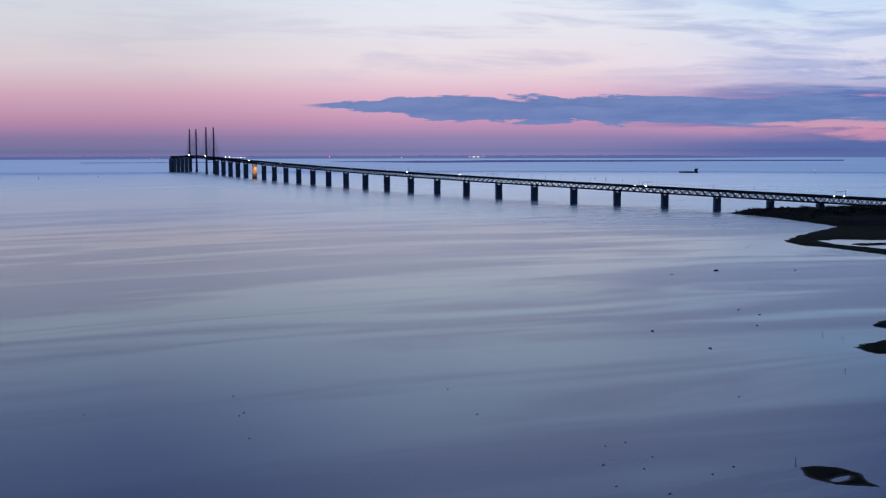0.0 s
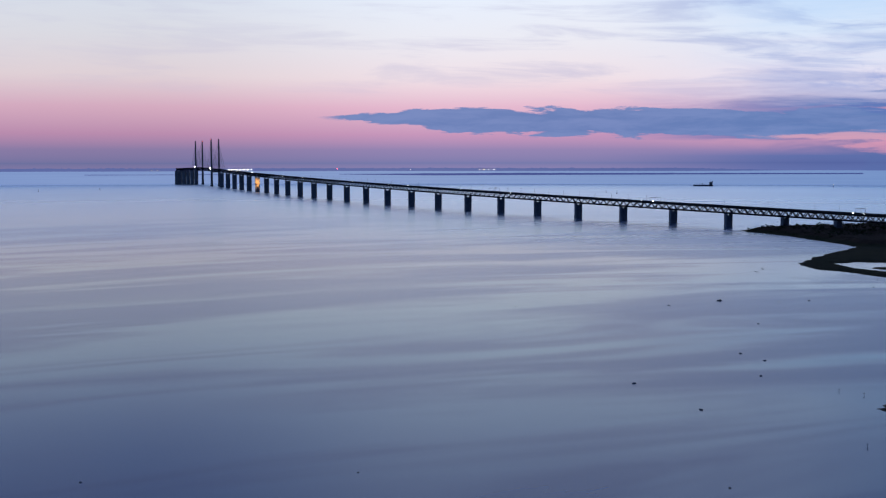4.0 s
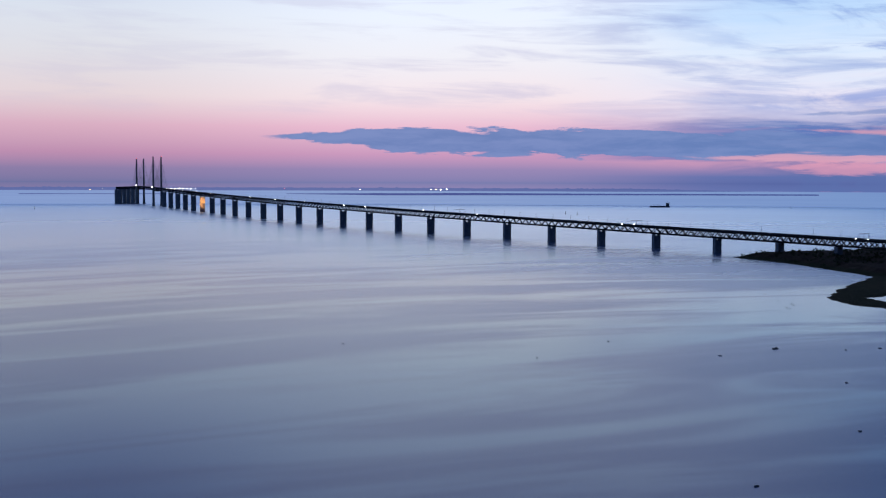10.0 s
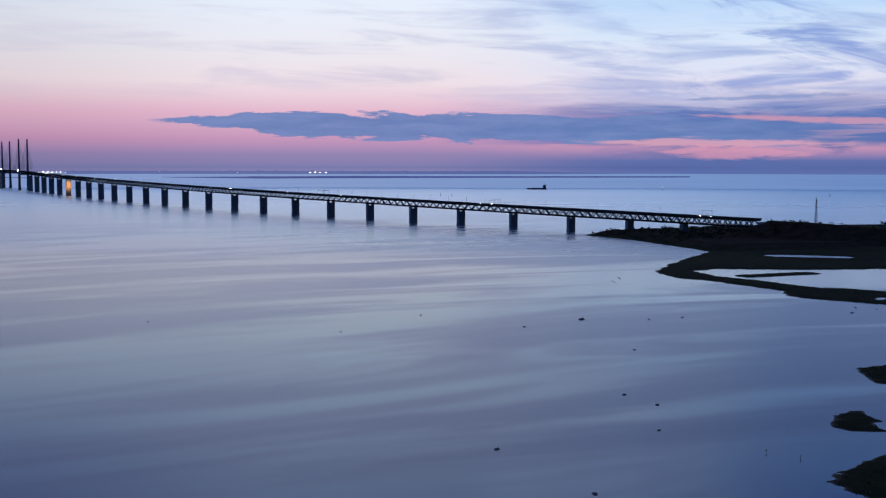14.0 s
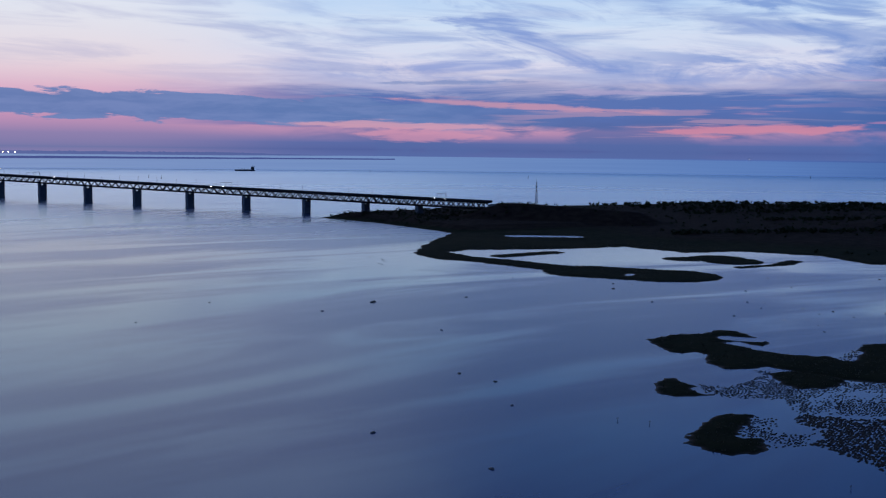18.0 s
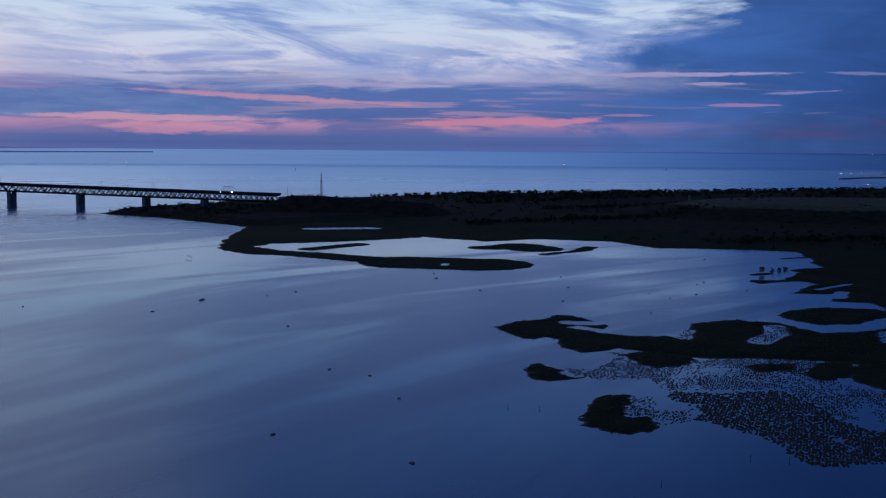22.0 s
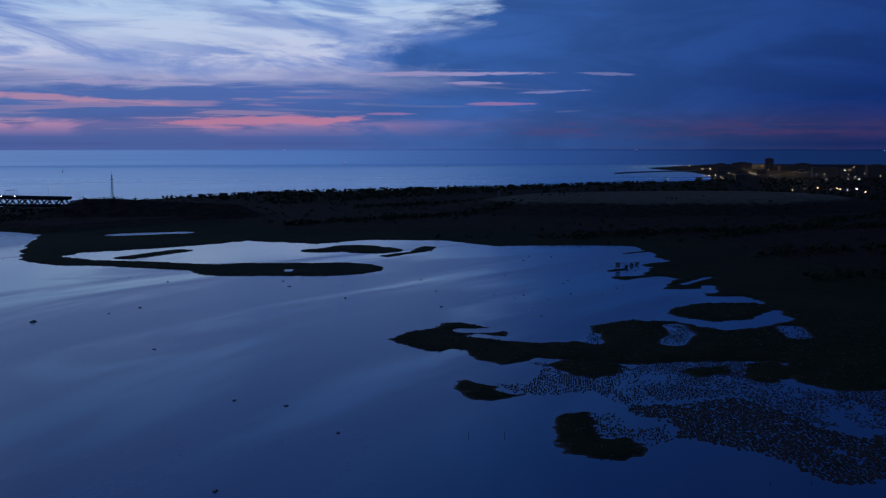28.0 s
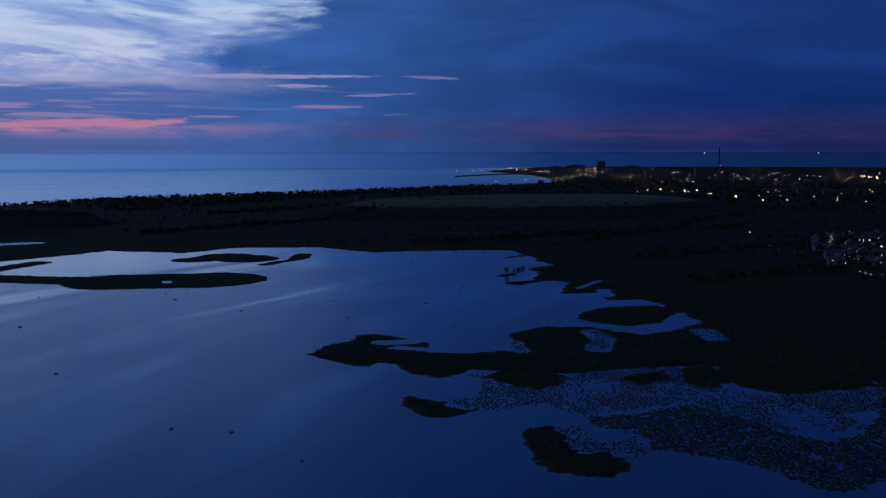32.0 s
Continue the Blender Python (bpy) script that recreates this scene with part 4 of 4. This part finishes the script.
# the radio mast on the shore
mast = thing("lattice_mast", (726, 1611, level(726, 1611) - 0.3), "slender steel lattice radio mast on the shore", "mast")
H = 45.0 - level(726, 1611)
for u, v in ((-1, -1), (1, -1), (1, 1), (-1, 1)):
    part("leg", rod(B(), (u * 1.7, v * 1.7, 0), (u * 0.45, v * 0.45, H), 0.22, 0.16), M_STEEL, mast)
for i in range(9):
    z0, z1 = H * i / 9, H * (i + 1) / 9
    w0, w1 = 1.7 - 1.25 * i / 9, 1.7 - 1.25 * (i + 1) / 9
    bm = B()
    for (u, v), (a, b) in zip(((-1, -1), (1, -1), (1, 1), (-1, 1)), ((1, -1), (1, 1), (-1, 1), (-1, -1))):
        rod(bm, (u * w0, v * w0, z0), (a * w1, b * w1, z1), 0.12, sides=4)
        rod(bm, (u * w1, v * w1, z1), (a * w1, b * w1, z1), 0.10, sides=4)
    part("bracing", bm, M_STEEL, mast)
part("antenna", rod(B(), (0, 0, H), (0, 0, H + 5), 0.14, 0.05), M_DARK, mast)

# orange flood light on one pier
p, (d, s) = line(21), side(21)
lt = bpy.data.lights.new("pier_light", "SPOT")
lt.energy, lt.color, lt.shadow_soft_size, lt.spot_size, lt.spot_blend = 150000, (1.0, 0.45, 0.12), 0.6, radians(75), 0.9
lob = new("pier_light", lt)
lob.matrix_basis = look(Vector((p.x - d.x * 24, p.y - d.y * 24, 40)), Vector((p.x, p.y, 30)))
tagged(lob, "orange work light shining on a bridge pier", "lamp")


# ---------------------------------------------------------------- rocks in the shallows
def rock_mesh(seed, r):
    bm = ball(B(), (0, 0, 0), r, 2, (1.3, 0.9, 0.5), 0.5, seed)
    return mesh_from("rock", bm, M_ROCK)


ROCKS = [(54, 1033), (87, 935), (83, 877), (32, 819), (-72, 874), (268, 1069), (254, 1042), (209, 839), (231, 844), (166, 741), (128, 644), (134, 625),
         (306, 922), (-35, 403), (-44, 443), (79, 524), (63, 426), (-109, 374), (-124, 434), (-117, 404), (-116, 408), (2, 361), (9, 365), (9, 337), (14, 349), (-2, 321), (11, 314), (27, 331), (35, 338), (121, 588), (93, 361), (-171, 407), (-2, 341), (78, 323), (254, 1036), (266, 1060), (325, 786), (355, 785), (413, 806),
         (334, 724), (390, 731), (304, 959), (331, 975), (548, 822), (132, 822), (274, 1143), (266, 1092), (369, 742), (379, 765), (393, 696), (354, 869), (375, 911), (339, 847)]
rocks = [rock_mesh(i, 1.0) for i in range(5)]
rnd = random.Random(7)
for x, y in ROCKS:
    s_ = rnd.uniform(0.45, 0.8) if y > 500 else rnd.uniform(0.22, 0.36)
    ob = new("rock", rnd.choice(rocks))
    ob.matrix_basis = pose(x, y, 0.05, 0, 0, rnd.uniform(0, 360)) @ Matrix.Diagonal((s_, s_, s_, 1))
    tagged(ob, "small dark wet rock breaking the water", "rock", "rocks in the shallows")
for x, y, s_ in ((171, 845, 1.6), (63, 573, 0.75)):
    ob = new("rock", rocks[0])
    ob.matrix_basis = pose(x, y, 0.1, 0, 0, 30) @ Matrix.Diagonal((s_, s_, s_, 1))
    tagged(ob, "larger dark boulder standing alone in shallow water", "rock", "rocks in the shallows")
for i in range(34):
    x, y = rnd.uniform(330, 600), rnd.uniform(640, 900)
    if level(x, y) < -0.4:
        ob = new("rock", rnd.choice(rocks))
        s_ = rnd.uniform(0.3, 0.65)
        ob.matrix_basis = pose(x, y, 0.05, 0, 0, rnd.uniform(0, 360)) @ Matrix.Diagonal((s_, s_, s_, 1))
        tagged(ob, "small dark wet rock breaking the water", "rock", "rocks in the shallows")
for x, y in ((54, 341), (143, 556), (150, 548), (158, 470), (165, 462), (120, 470)):
    st = thing("stake", (x, y, -1.0), "thin weathered stake standing in shallow water", "stake", "stakes in the shallows")
    part("post", rod(B(), (0, 0, 0), (0.1, 0, 2.2 + 0.8 * (y == 341)), 0.09, 0.07), M_WOOD, st)
    part("crosspiece", rod(B(), (-0.45, 0, 1.7), (0.5, 0, 1.8), 0.06), M_WOOD, st)


# ---------------------------------------------------------------- plants
def clumps(bm, rnd, centres, size):
    """Small leafy clumps: crumpled tetrahedra and leaf blades round the given centres."""
    for c in centres:
        q = [Vector(c) + Vector((rnd.gauss(0, 1), rnd.gauss(0, 1), rnd.gauss(0, 0.8))) * size for _ in range(4)]
        v = [bm.verts.new(p) for p in q]
        for f in ((0, 1, 2), (0, 2, 3), (0, 3, 1), (1, 3, 2)):
            bm.faces.new([v[i] for i in f])
    return bm


def make_tree(seed, h):
    rnd = random.Random(seed)
    t = thing("tree", (0, 0, 0), "dark broadleaved tree in the shore wood", "tree", "trees along the shore")
    bm = rod(B(), (0, 0, -0.4), (0.1, 0.05, h * 0.5), 0.28, 0.14, 6)
    for i in range(5):
        a = i * 1.3
        rod(bm, (0.05, 0, h * (0.28 + 0.05 * i)), (math.cos(a) * h * 0.26, math.sin(a) * h * 0.26, h * (0.55 + 0.07 * i)), 0.10, 0.04, 5)
    part("trunk", bm, M_BARK, t)
    cs = []
    while len(cs) < 110:
        p = Vector((rnd.uniform(-1, 1), rnd.uniform(-1, 1), rnd.uniform(-1, 1)))
        k = 0.75 + 0.3 * noise.noise(p * 1.6 + Vector((seed, 0, 0)))
        if 0.25 < p.length < k:
            cs.append((p.x * h * 0.42, p.y * h * 0.42, h * 0.62 + p.z * h * 0.36))
    part("crown", clumps(B(), rnd, cs, h * 0.055), M_LEAF, t)
    return t


RIDGE = [(905, 1768), (1020, 1770), (1180, 1765), (1266, 1712), (1420, 1640), (1600, 1580), (1782, 1535), (1940, 1440), (2150, 1440), (2300, 1380)]
trees = [make_tree(i + 1, h) for i, h in enumerate((6.5, 8.0, 9.5, 7.2))]
spots = []
rnd = random.Random(3)
while len(spots) < 190:
    i = rnd.randrange(len(RIDGE) - 1)
    (x1, y1), (x2, y2) = RIDGE[i], RIDGE[i + 1]
    k = rnd.random()
    spots.append((x1 + (x2 - x1) * k + rnd.uniform(-25, 25), y1 + (y2 - y1) * k - rnd.uniform(0, 90), rnd.uniform(0.5, 1.0) * (0.55 if x1 < 1150 else 1.0)))
spots += [(rnd.uniform(600, 900), rnd.uniform(440, 640), rnd.uniform(0.6, 0.95)) for _ in range(46)]
spots += [(rnd.uniform(700, 1000), rnd.uniform(400, 640), rnd.uniform(0.6, 1.0)) for _ in range(60)]
spots += [(rnd.uniform(660, 960), rnd.uniform(505, 610), rnd.uniform(0.6, 1.0)) for _ in range(50)]
spots += [(1590, 1330, 1.3), (1480, 1480, 1.2), (1190, 1650, 1.1), (820, 640, 0.9), (700, 640, 0.8), (760, 520, 0.9), (690, 470, 0.8), (860, 560, 1.0), (900, 640, 1.0), (640, 560, 0.7)]
for i, (x, y, s_) in enumerate(spots):
    t = trees[i % 4]
    m = pose(x, y, level(x, y), 0, 0, rnd.uniform(0, 360))
    if i < 4:
        t.matrix_basis = m
    else:
        copy_thing(t, m @ Matrix.Diagonal((s_, s_, s_, 1))).scale = (s_, s_, s_)

# undergrowth too dense to count
bm = B()
rnd = random.Random(5)


def scrub(area, count, size, tall):
    x0, y0, x1, y1 = area
    places = [(rnd.uniform(x0, x1), rnd.uniform(y0, y1)) for _ in range(count)]
    for (x, y), z in zip(places, levels(places)):
        if z > 0.7:
            clumps(bm, rnd, [(x + rnd.gauss(0, size), y + rnd.gauss(0, size), float(z) + tall * rnd.uniform(0.1, 0.9)) for _ in range(4)], size)


scrub((405, 1400, 640, 1640), 420, 1.0, 2.2)
scrub((640, 1100, 1150, 1700), 260, 1.1, 1.5)
scrub((900, 1450, 1950, 1790), 900, 2.2, 4.5)
scrub((650, 560, 1200, 1000), 160, 1.2, 1.8)
scrub((1300, 400, 2400, 1400), 900, 2.6, 5.5)
for (x1, y1), (x2, y2), many in (((640, 1180), (960, 1130), 160), ((700, 905), (1000, 700), 200), ((780, 780), (1250, 760), 180), ((660, 690), (1000, 520), 160), ((900, 1330), (1350, 1260), 160), ((560, 620), (760, 470), 120)):
    places = [(x1 + (x2 - x1) * k + rnd.gauss(0, 7), y1 + (y2 - y1) * k + rnd.gauss(0, 7)) for k in (rnd.random() for _ in range(many))]
    for (x, y), z in zip(places, levels(places)):
        if z > 0.7:
            clumps(bm, rnd, [(x + rnd.gauss(0, 1.6), y + rnd.gauss(0, 1.6), float(z) + 3.4 * rnd.uniform(0.1, 0.9)) for _ in range(4)], 1.6)
tagged(new("scrub", mesh_from("scrub", bm, M_LEAF)), "dense dark scrub and hedges over the low land", "scrub", kind="stuff")

bm = B()
places = [(rnd.uniform(145, 440), rnd.uniform(430, 700)) for _ in range(4500)] + [(rnd.uniform(300, 600), rnd.uniform(850, 1130)) for _ in range(2500)]
for (x, y), z in zip(places, levels(places)):
    if z < 0.30:
        continue
    z = float(z)
    for _ in range(3):
        a, h = rnd.uniform(0, 6.28), rnd.uniform(0.25, 0.75)
        dx, dy = math.cos(a) * 0.35, math.sin(a) * 0.35
        ox, oy = x + rnd.gauss(0, 0.5), y + rnd.gauss(0, 0.5)
        v = [bm.verts.new(p) for p in ((ox - dx, oy - dy, z - 0.05), (ox + dx, oy + dy, z - 0.05), (ox + dy * 0.6, oy - dx * 0.6, z + h))]
        bm.faces.new(v)
tagged(new("marsh_grass", mesh_from("marsh_grass", bm, M_REED)), "rough tufts of marsh grass on the islets", "grass", kind="stuff")

# bird hide on the little point
hz = max(0.3, level(537, 737))
hide = thing("bird_hide", (540, 738, hz), "small dark timber bird hide on the point", "hut")
part("walls", box(B(), 0, 0, 2.5, 3.4, 2.6, 2.8, 20, bevel=0.05), M_WOOD, hide)
part("roof", box(B(), 0, 0, 4.1, 4.0, 3.2, 0.3, 20, bevel=0.05), M_ROOF, hide)
for u, v in ((-1.3, -0.9), (1.3, -0.9), (1.3, 0.9), (-1.3, 0.9)):
    part("post", rod(B(), (u, v, -0.6), (u, v, 1.3), 0.12), M_WOOD, hide)
for x, y, r in ((553, 739, 1.9), (566, 742, 1.4), (575, 743, 1.6)):
    bs = new("bush", mesh_from("bush", clumps(B(), rnd, [(rnd.gauss(0, r * 0.5), rnd.gauss(0, r * 0.5), abs(rnd.gauss(0.5, 0.45)) * r) for _ in range(60)], 0.35), M_LEAF))
    bs.matrix_basis = pose(x, y, max(0.2, level(x, y)))
    tagged(bs, "round dark bush on the marshy point", "bush", "bushes on the point")

# standing stone shape on the hill: a slim viewing tower
vt = thing("viewing_tower", (1075, 1235, level(1075, 1235)), "slim pale concrete tower on the edge of the hill", "tower")
part("shaft", rod(B(), (0, 0, -0.5), (0, 0, 8.5), 1.6, 1.4, 8), M_RENDER, vt)
part("cap", rod(B(), (0, 0, 8.5), (0, 0, 9.3), 1.9, 1.9, 8), M_CONCRETE, vt)


# ---------------------------------------------------------------- the town
def make_house(seed, wall, long=11.0, wide=7.5, h=3.2):
    r = random.Random(seed)
    o = thing("house", (0, 0, 0), "small gabled house in the village by the shore", "house", "village houses")
    part("wall", box(B(), 0, 0, h / 2 - 0.4, long, wide, h + 0.8), wall, o)
    bm = B()
    e = 0.5
    pts = [(-long / 2 - e, -wide / 2 - e, h - 0.2), (long / 2 + e, -wide / 2 - e, h - 0.2), (long / 2 + e, wide / 2 + e, h - 0.2), (-long / 2 - e, wide / 2 + e, h - 0.2),
           (-long / 2 - e, 0, h + wide * 0.42), (long / 2 + e, 0, h + wide * 0.42)]
    v = [bm.verts.new(p) for p in pts]
    for f in ((0, 1, 5, 4), (2, 3, 4, 5), (0, 4, 3), (1, 2, 5), (3, 2, 1, 0)):
        bm.faces.new([v[i] for i in f])
    rf = part("roof", bm, M_ROOF, o, "dark pitched roof")
    for u in (-1, 1):
        bm = B()
        q = [bm.verts.new(p) for p in ((u * (long / 2 + 0.53), -wide / 2, h - 0.15), (u * (long / 2 + 0.53), wide / 2, h - 0.15), (u * (long / 2 + 0.53), 0, h + wide * 0.36))]
        bm.faces.new(q)
        part("gable", bm, wall, o)
    part("chimney", box(B(), long * 0.2, 0, h + wide * 0.45, 0.8, 0.8, 1.5), M_BRICK, rf)
    for i in range(3):
        for s_ in (-1, 1):
            wd = part("window", box(B(), -long / 3 + i * long / 3, s_ * (wide / 2 + 0.03), 1.7, 1.3, 0.12, 1.2), L_WINDOW if r.random() < 0.16 else M_GLASS, o)
    return o


houses = [make_house(i, m) for i, m in enumerate((M_RENDER, M_BRICK, M_BRICK, M_BRICK))]
rnd = random.Random(11)
lots = []
for row in range(5):
    for col in range(6):
        u, v = (col + 0.5 + rnd.uniform(-0.32, 0.32)) / 6, (row + 0.5 + rnd.uniform(-0.3, 0.3)) / 5
        lots.append(((1 - v) * (876 * (1 - u) + 976 * u) + v * (671 * (1 - u) + 660 * u), (1 - v) * (610 * (1 - u) + 560 * u) + v * (554 * (1 - u) + 503 * u)))
lots = [q for q in lots if level(*q) > 0.9]
for i, (x, y) in enumerate(lots):
    m = pose(x, y, level(x, y), 0, 0, rnd.choice((20, 110)) + rnd.uniform(-8, 8))
    if i < 4:
        houses[i].matrix_basis = m
    else:
        copy_thing(houses[0 if i % 6 == 0 else 1 + i % 3], m)


def make_block(seed, wx, wy, h, wall, lit):
    """A flat-roofed block with storeys of windows on the two long sides."""
    r = random.Random(seed)
    o = thing("apartment_block", (0, 0, 0), "flat-roofed apartment block in the dusk, mostly dark windows", "building", "town blocks")
    part("wall", box(B(), 0, 0, h / 2 - 1, wx, wy, h + 2), wall, o)
    part("roof", box(B(), 0, 0, h + 0.2, wx + 0.6, wy + 0.6, 0.5), M_ROOF, o)
    for f in range(int(h // 3)):
        for i in range(int(wx // 4.5)):
            u = -wx / 2 + 2.6 + i * 4.5
            part("window", box(B(), u, -wy / 2 - 0.04, 1.7 + f * 3, 2.0, 0.12, 1.5), L_WINDOW if r.random() < lit else M_GLASS, o)
    return o


blocks = [make_block(1, 36, 12, 9, M_BRICK, 0.03), make_block(2, 24, 12, 12, M_BRICK, 0.03), make_block(3, 42, 14, 7, M_BRICK, 0.02)]
at = [(1800, 862), (1822, 815), (1846, 768), (1870, 720), (1894, 672), (2190, 1490), (2215, 1452), (2240, 1412), (2760, 1690), (2840, 1640), (2700, 1560), (2600, 1330),
      (2480, 1090), (2620, 1160), (2700, 1100), (2780, 1240), (2560, 1010), (2420, 930), (2660, 940), (2850, 1080), (2900, 1300), (2300, 1180), (2360, 1080), (2250, 960),
      (2150, 900), (2450, 1250), (2980, 1560), (3050, 1450), (3120, 1700), (3000, 1050), (3150, 1180), (2800, 860), (2500, 820), (2330, 760)]
rnd = random.Random(13)
for i, (x, y) in enumerate(at):
    m = pose(x, y, max(1.0, level(x, y)), 0, 0, rnd.choice((-62, 28)) + rnd.uniform(-6, 6) if i > 4 else -62)
    if i < 3:
        blocks[i].matrix_basis = m
    else:
        copy_thing(blocks[i % 3], m)
for x, y, wx, wy, h in ((3295, 1788, 26, 22, 34), (3180, 1830, 60, 30, 22), (3090, 1860, 40, 26, 19), (2640, 1240, 44, 30, 30), (2540, 1330, 60, 30, 24), (3350, 1700, 50, 24, 18), (2900, 1750, 60, 25, 17), (3080, 1620, 80, 25, 16)):
    b = thing("tower_block", (x, y, max(1.0, level(x, y))), "dark tall building on the town skyline", "building", "town skyline", turn=-62)
    part("wall", box(B(), 0, 0, h / 2 - 1, wx, wy, h + 2 - 1, bevel=0.3), M_BRICK, b)
    part("roof", box(B(), 0, 0, h + 0.1, wx * 0.5, wy * 0.6, 3.0), M_ROOF, b)
ch = thing("chimney", (2563, 1178, level(2563, 1178)), "tall slim industrial chimney over the town", "chimney")
part("stack", rod(B(), (0, 0, -1), (0, 0, 84 - level(2563, 1178)), 2.6, 1.7, 14), M_BRICK, ch)
part("base", box(B(), 0, 0, 9, 22, 16, 20, bevel=0.3), M_BRICK, ch)
part("warning_light", ball(B(), (0, -2, 36), 1.0), L_RED, ch)


# harbour mole
bm = B()
mole = [(2602, 1948), (2720, 1965), (2840, 1950), (2960, 1930), (3060, 1905)]
for (x1, y1), (x2, y2) in zip(mole, mole[1:]):
    d = Vector((x2 - x1, y2 - y1, 0))
    box(bm, (x1 + x2) / 2, (y1 + y2) / 2, 0.6, d.length + 6, 14, 5.2, math.degrees(math.atan2(d.y, d.x)), bevel=1.2)
tagged(new("breakwater", mesh_from("breakwater", bm, M_ROCK)), "long stone breakwater of the harbour", "breakwater")


def make_lamp(name, glow, r, h, label):
    o = thing(name, (0, 0, 0), label, "lamp", "street lamps")
    part("pole", rod(B(), (0, 0, -0.5), (0, 0, h), 0.14, 0.09), M_DARK, o)
    part("lamp_head", ball(B(), (0, 0, h + r * 0.6), r, 1, (1, 1, 0.7)), glow, o, "glowing lamp head")
    return o


lamps = {"warm": make_lamp("street_lamp", L_WARM, 0.60, 11.0, "street lamp with a warm orange glow"), "white": make_lamp("street_lamp", L_WHITE, 0.54, 11.0, "street lamp with a cold white glow"),
         "road": make_lamp("street_lamp", L_WARM, 0.66, 11.0, "road lamp with a broad warm orange glow"), "big": make_lamp("floodlight_mast", L_WARM, 1.1, 12.0, "tall floodlight mast glowing orange"), "bright": make_lamp("floodlight_mast", L_WHITE, 1.0, 12.0, "tall floodlight mast glowing white"),
         "small": make_lamp("garden_lamp", L_VILLAGE, 0.20, 4.5, "low village lamp with a pale glow"), "amber": make_lamp("garden_lamp", L_WARM, 0.19, 4.5, "low village lamp with an amber glow")}
posts = [("big", 1607, 999), ("white", 1573, 967), ("white", 1565, 938), ("bright", 1592, 933), ("warm", 1850, 1390), ("warm", 1870, 1440), ("white", 2050, 1460)]
# lamps along the near road
for x, y in [(1428, 865), (1464, 836), (1481, 806), (1496, 779), (1502, 733), (1482, 697), (1318, 829), (1334, 799), (1351, 768), (1367, 740), (1384, 680), (1372, 642), (1301, 860), (1412, 895), (1526, 1008), (1597, 1017)]:
    posts.append(("road", x, y))
# village lights
for i, (x, y) in enumerate([(882, 663), (757, 615), (724, 600), (760, 591), (708, 585), (695, 574), (910, 601), (840, 583), (927, 584), (756, 561), (787, 554), (713, 551), (662, 549), (678, 535), (652, 539), (667, 519), (791, 537), (612, 523), (607, 519), (602, 515), (606, 509)]):
    posts.append(("amber" if i % 7 == 6 else "small", x, y))
for k in range(9):
    posts.append(("big" if k % 3 else "bright", 2606 + k * 52, 1951 - (k - 2) * (k - 2) * 0.6 + 4))
rnd = random.Random(17)
for i in range(130):
    a, d = radians(rnd.uniform(62, 84)), 2250 + 1500 * rnd.random() ** 0.8
    posts.append((rnd.choice(("warm", "warm", "white", "amber", "small")), -110 + d * math.sin(a), 400 + d * math.cos(a)))
for i in range(26):
    posts.append((rnd.choice(("warm", "white", "warm")), rnd.uniform(2700, 3300), 0))
    k, x, y = posts[-1]
    posts[-1] = (k, x, 1900 - 0.35 * (x - 2700) + rnd.uniform(-120, 60))
for i in range(14):
    posts.append((rnd.choice(("big", "warm", "warm")), 2520 + rnd.gauss(0, 30), 830 + rnd.gauss(0, 35)))
for i in range(22):
    x, y = rnd.choice(lots)
    posts.append((rnd.choice(("small", "amber", "small")), x + 9 + rnd.uniform(-7, 7), y - 8 + rnd.uniform(-5, 5)))
for i in range(46):
    a, d = radians(62.5 + i * 0.46 + rnd.uniform(-0.15, 0.15)), 2450 + 420 * rnd.random()
    posts.append((rnd.choice(("warm", "white", "warm")), -110 + d * math.sin(a), 400 + d * math.cos(a)))
used = set()
for kind, x, y in posts:
    z = level(x, y)
    z = 3.0 if (z < 0.5 and y > 1900) else z
    if z < 0.4:
        continue
    if kind in used:
        copy_thing(lamps[kind], pose(x, y, z))
    else:
        lamps[kind].matrix_basis = pose(x, y, z)
        used.add(kind)

# lights on the far coast
for az, z, r, m in [(-10.9 + 0.2 * i, 64.5 + 0.3 * (i % 3), 1.3 + 0.5 * ((i * 7) % 3) / 2, L_WHITE) for i in range(10)] + [(3.0, 63.5, 1.7, L_WHITE), (3.25, 63.8, 2.2, L_WARM), (3.5, 63.6, 1.8, L_WHITE), (3.8, 64, 2.0, L_WHITE)] + \
        [(-14.2, 62, 0.7, L_WARM), (-13.9, 62.4, 0.8, L_WARM), (-13.6, 62, 0.6, L_WHITE), (-4.6, 66, 1.6, L_RED), (-0.7, 63, 1.3, L_WHITE), (40.5, 62, 0.7, L_WHITE), (41.8, 62, 0.6, L_WHITE), (58.6, 61, 1.1, L_WARM), (70.5, 60, 0.8, L_WHITE), (76, 60, 0.8, L_WHITE)]:
    ob = new("shore_light", mesh_from("shore_light", ball(B(), (0, 0, 0), r * 0.85), m))
    ob.matrix_basis = pose(*on_ring(az, z, 12.0))
    tagged(ob, "tiny light on the far coast", "light", "lights on the far coast")
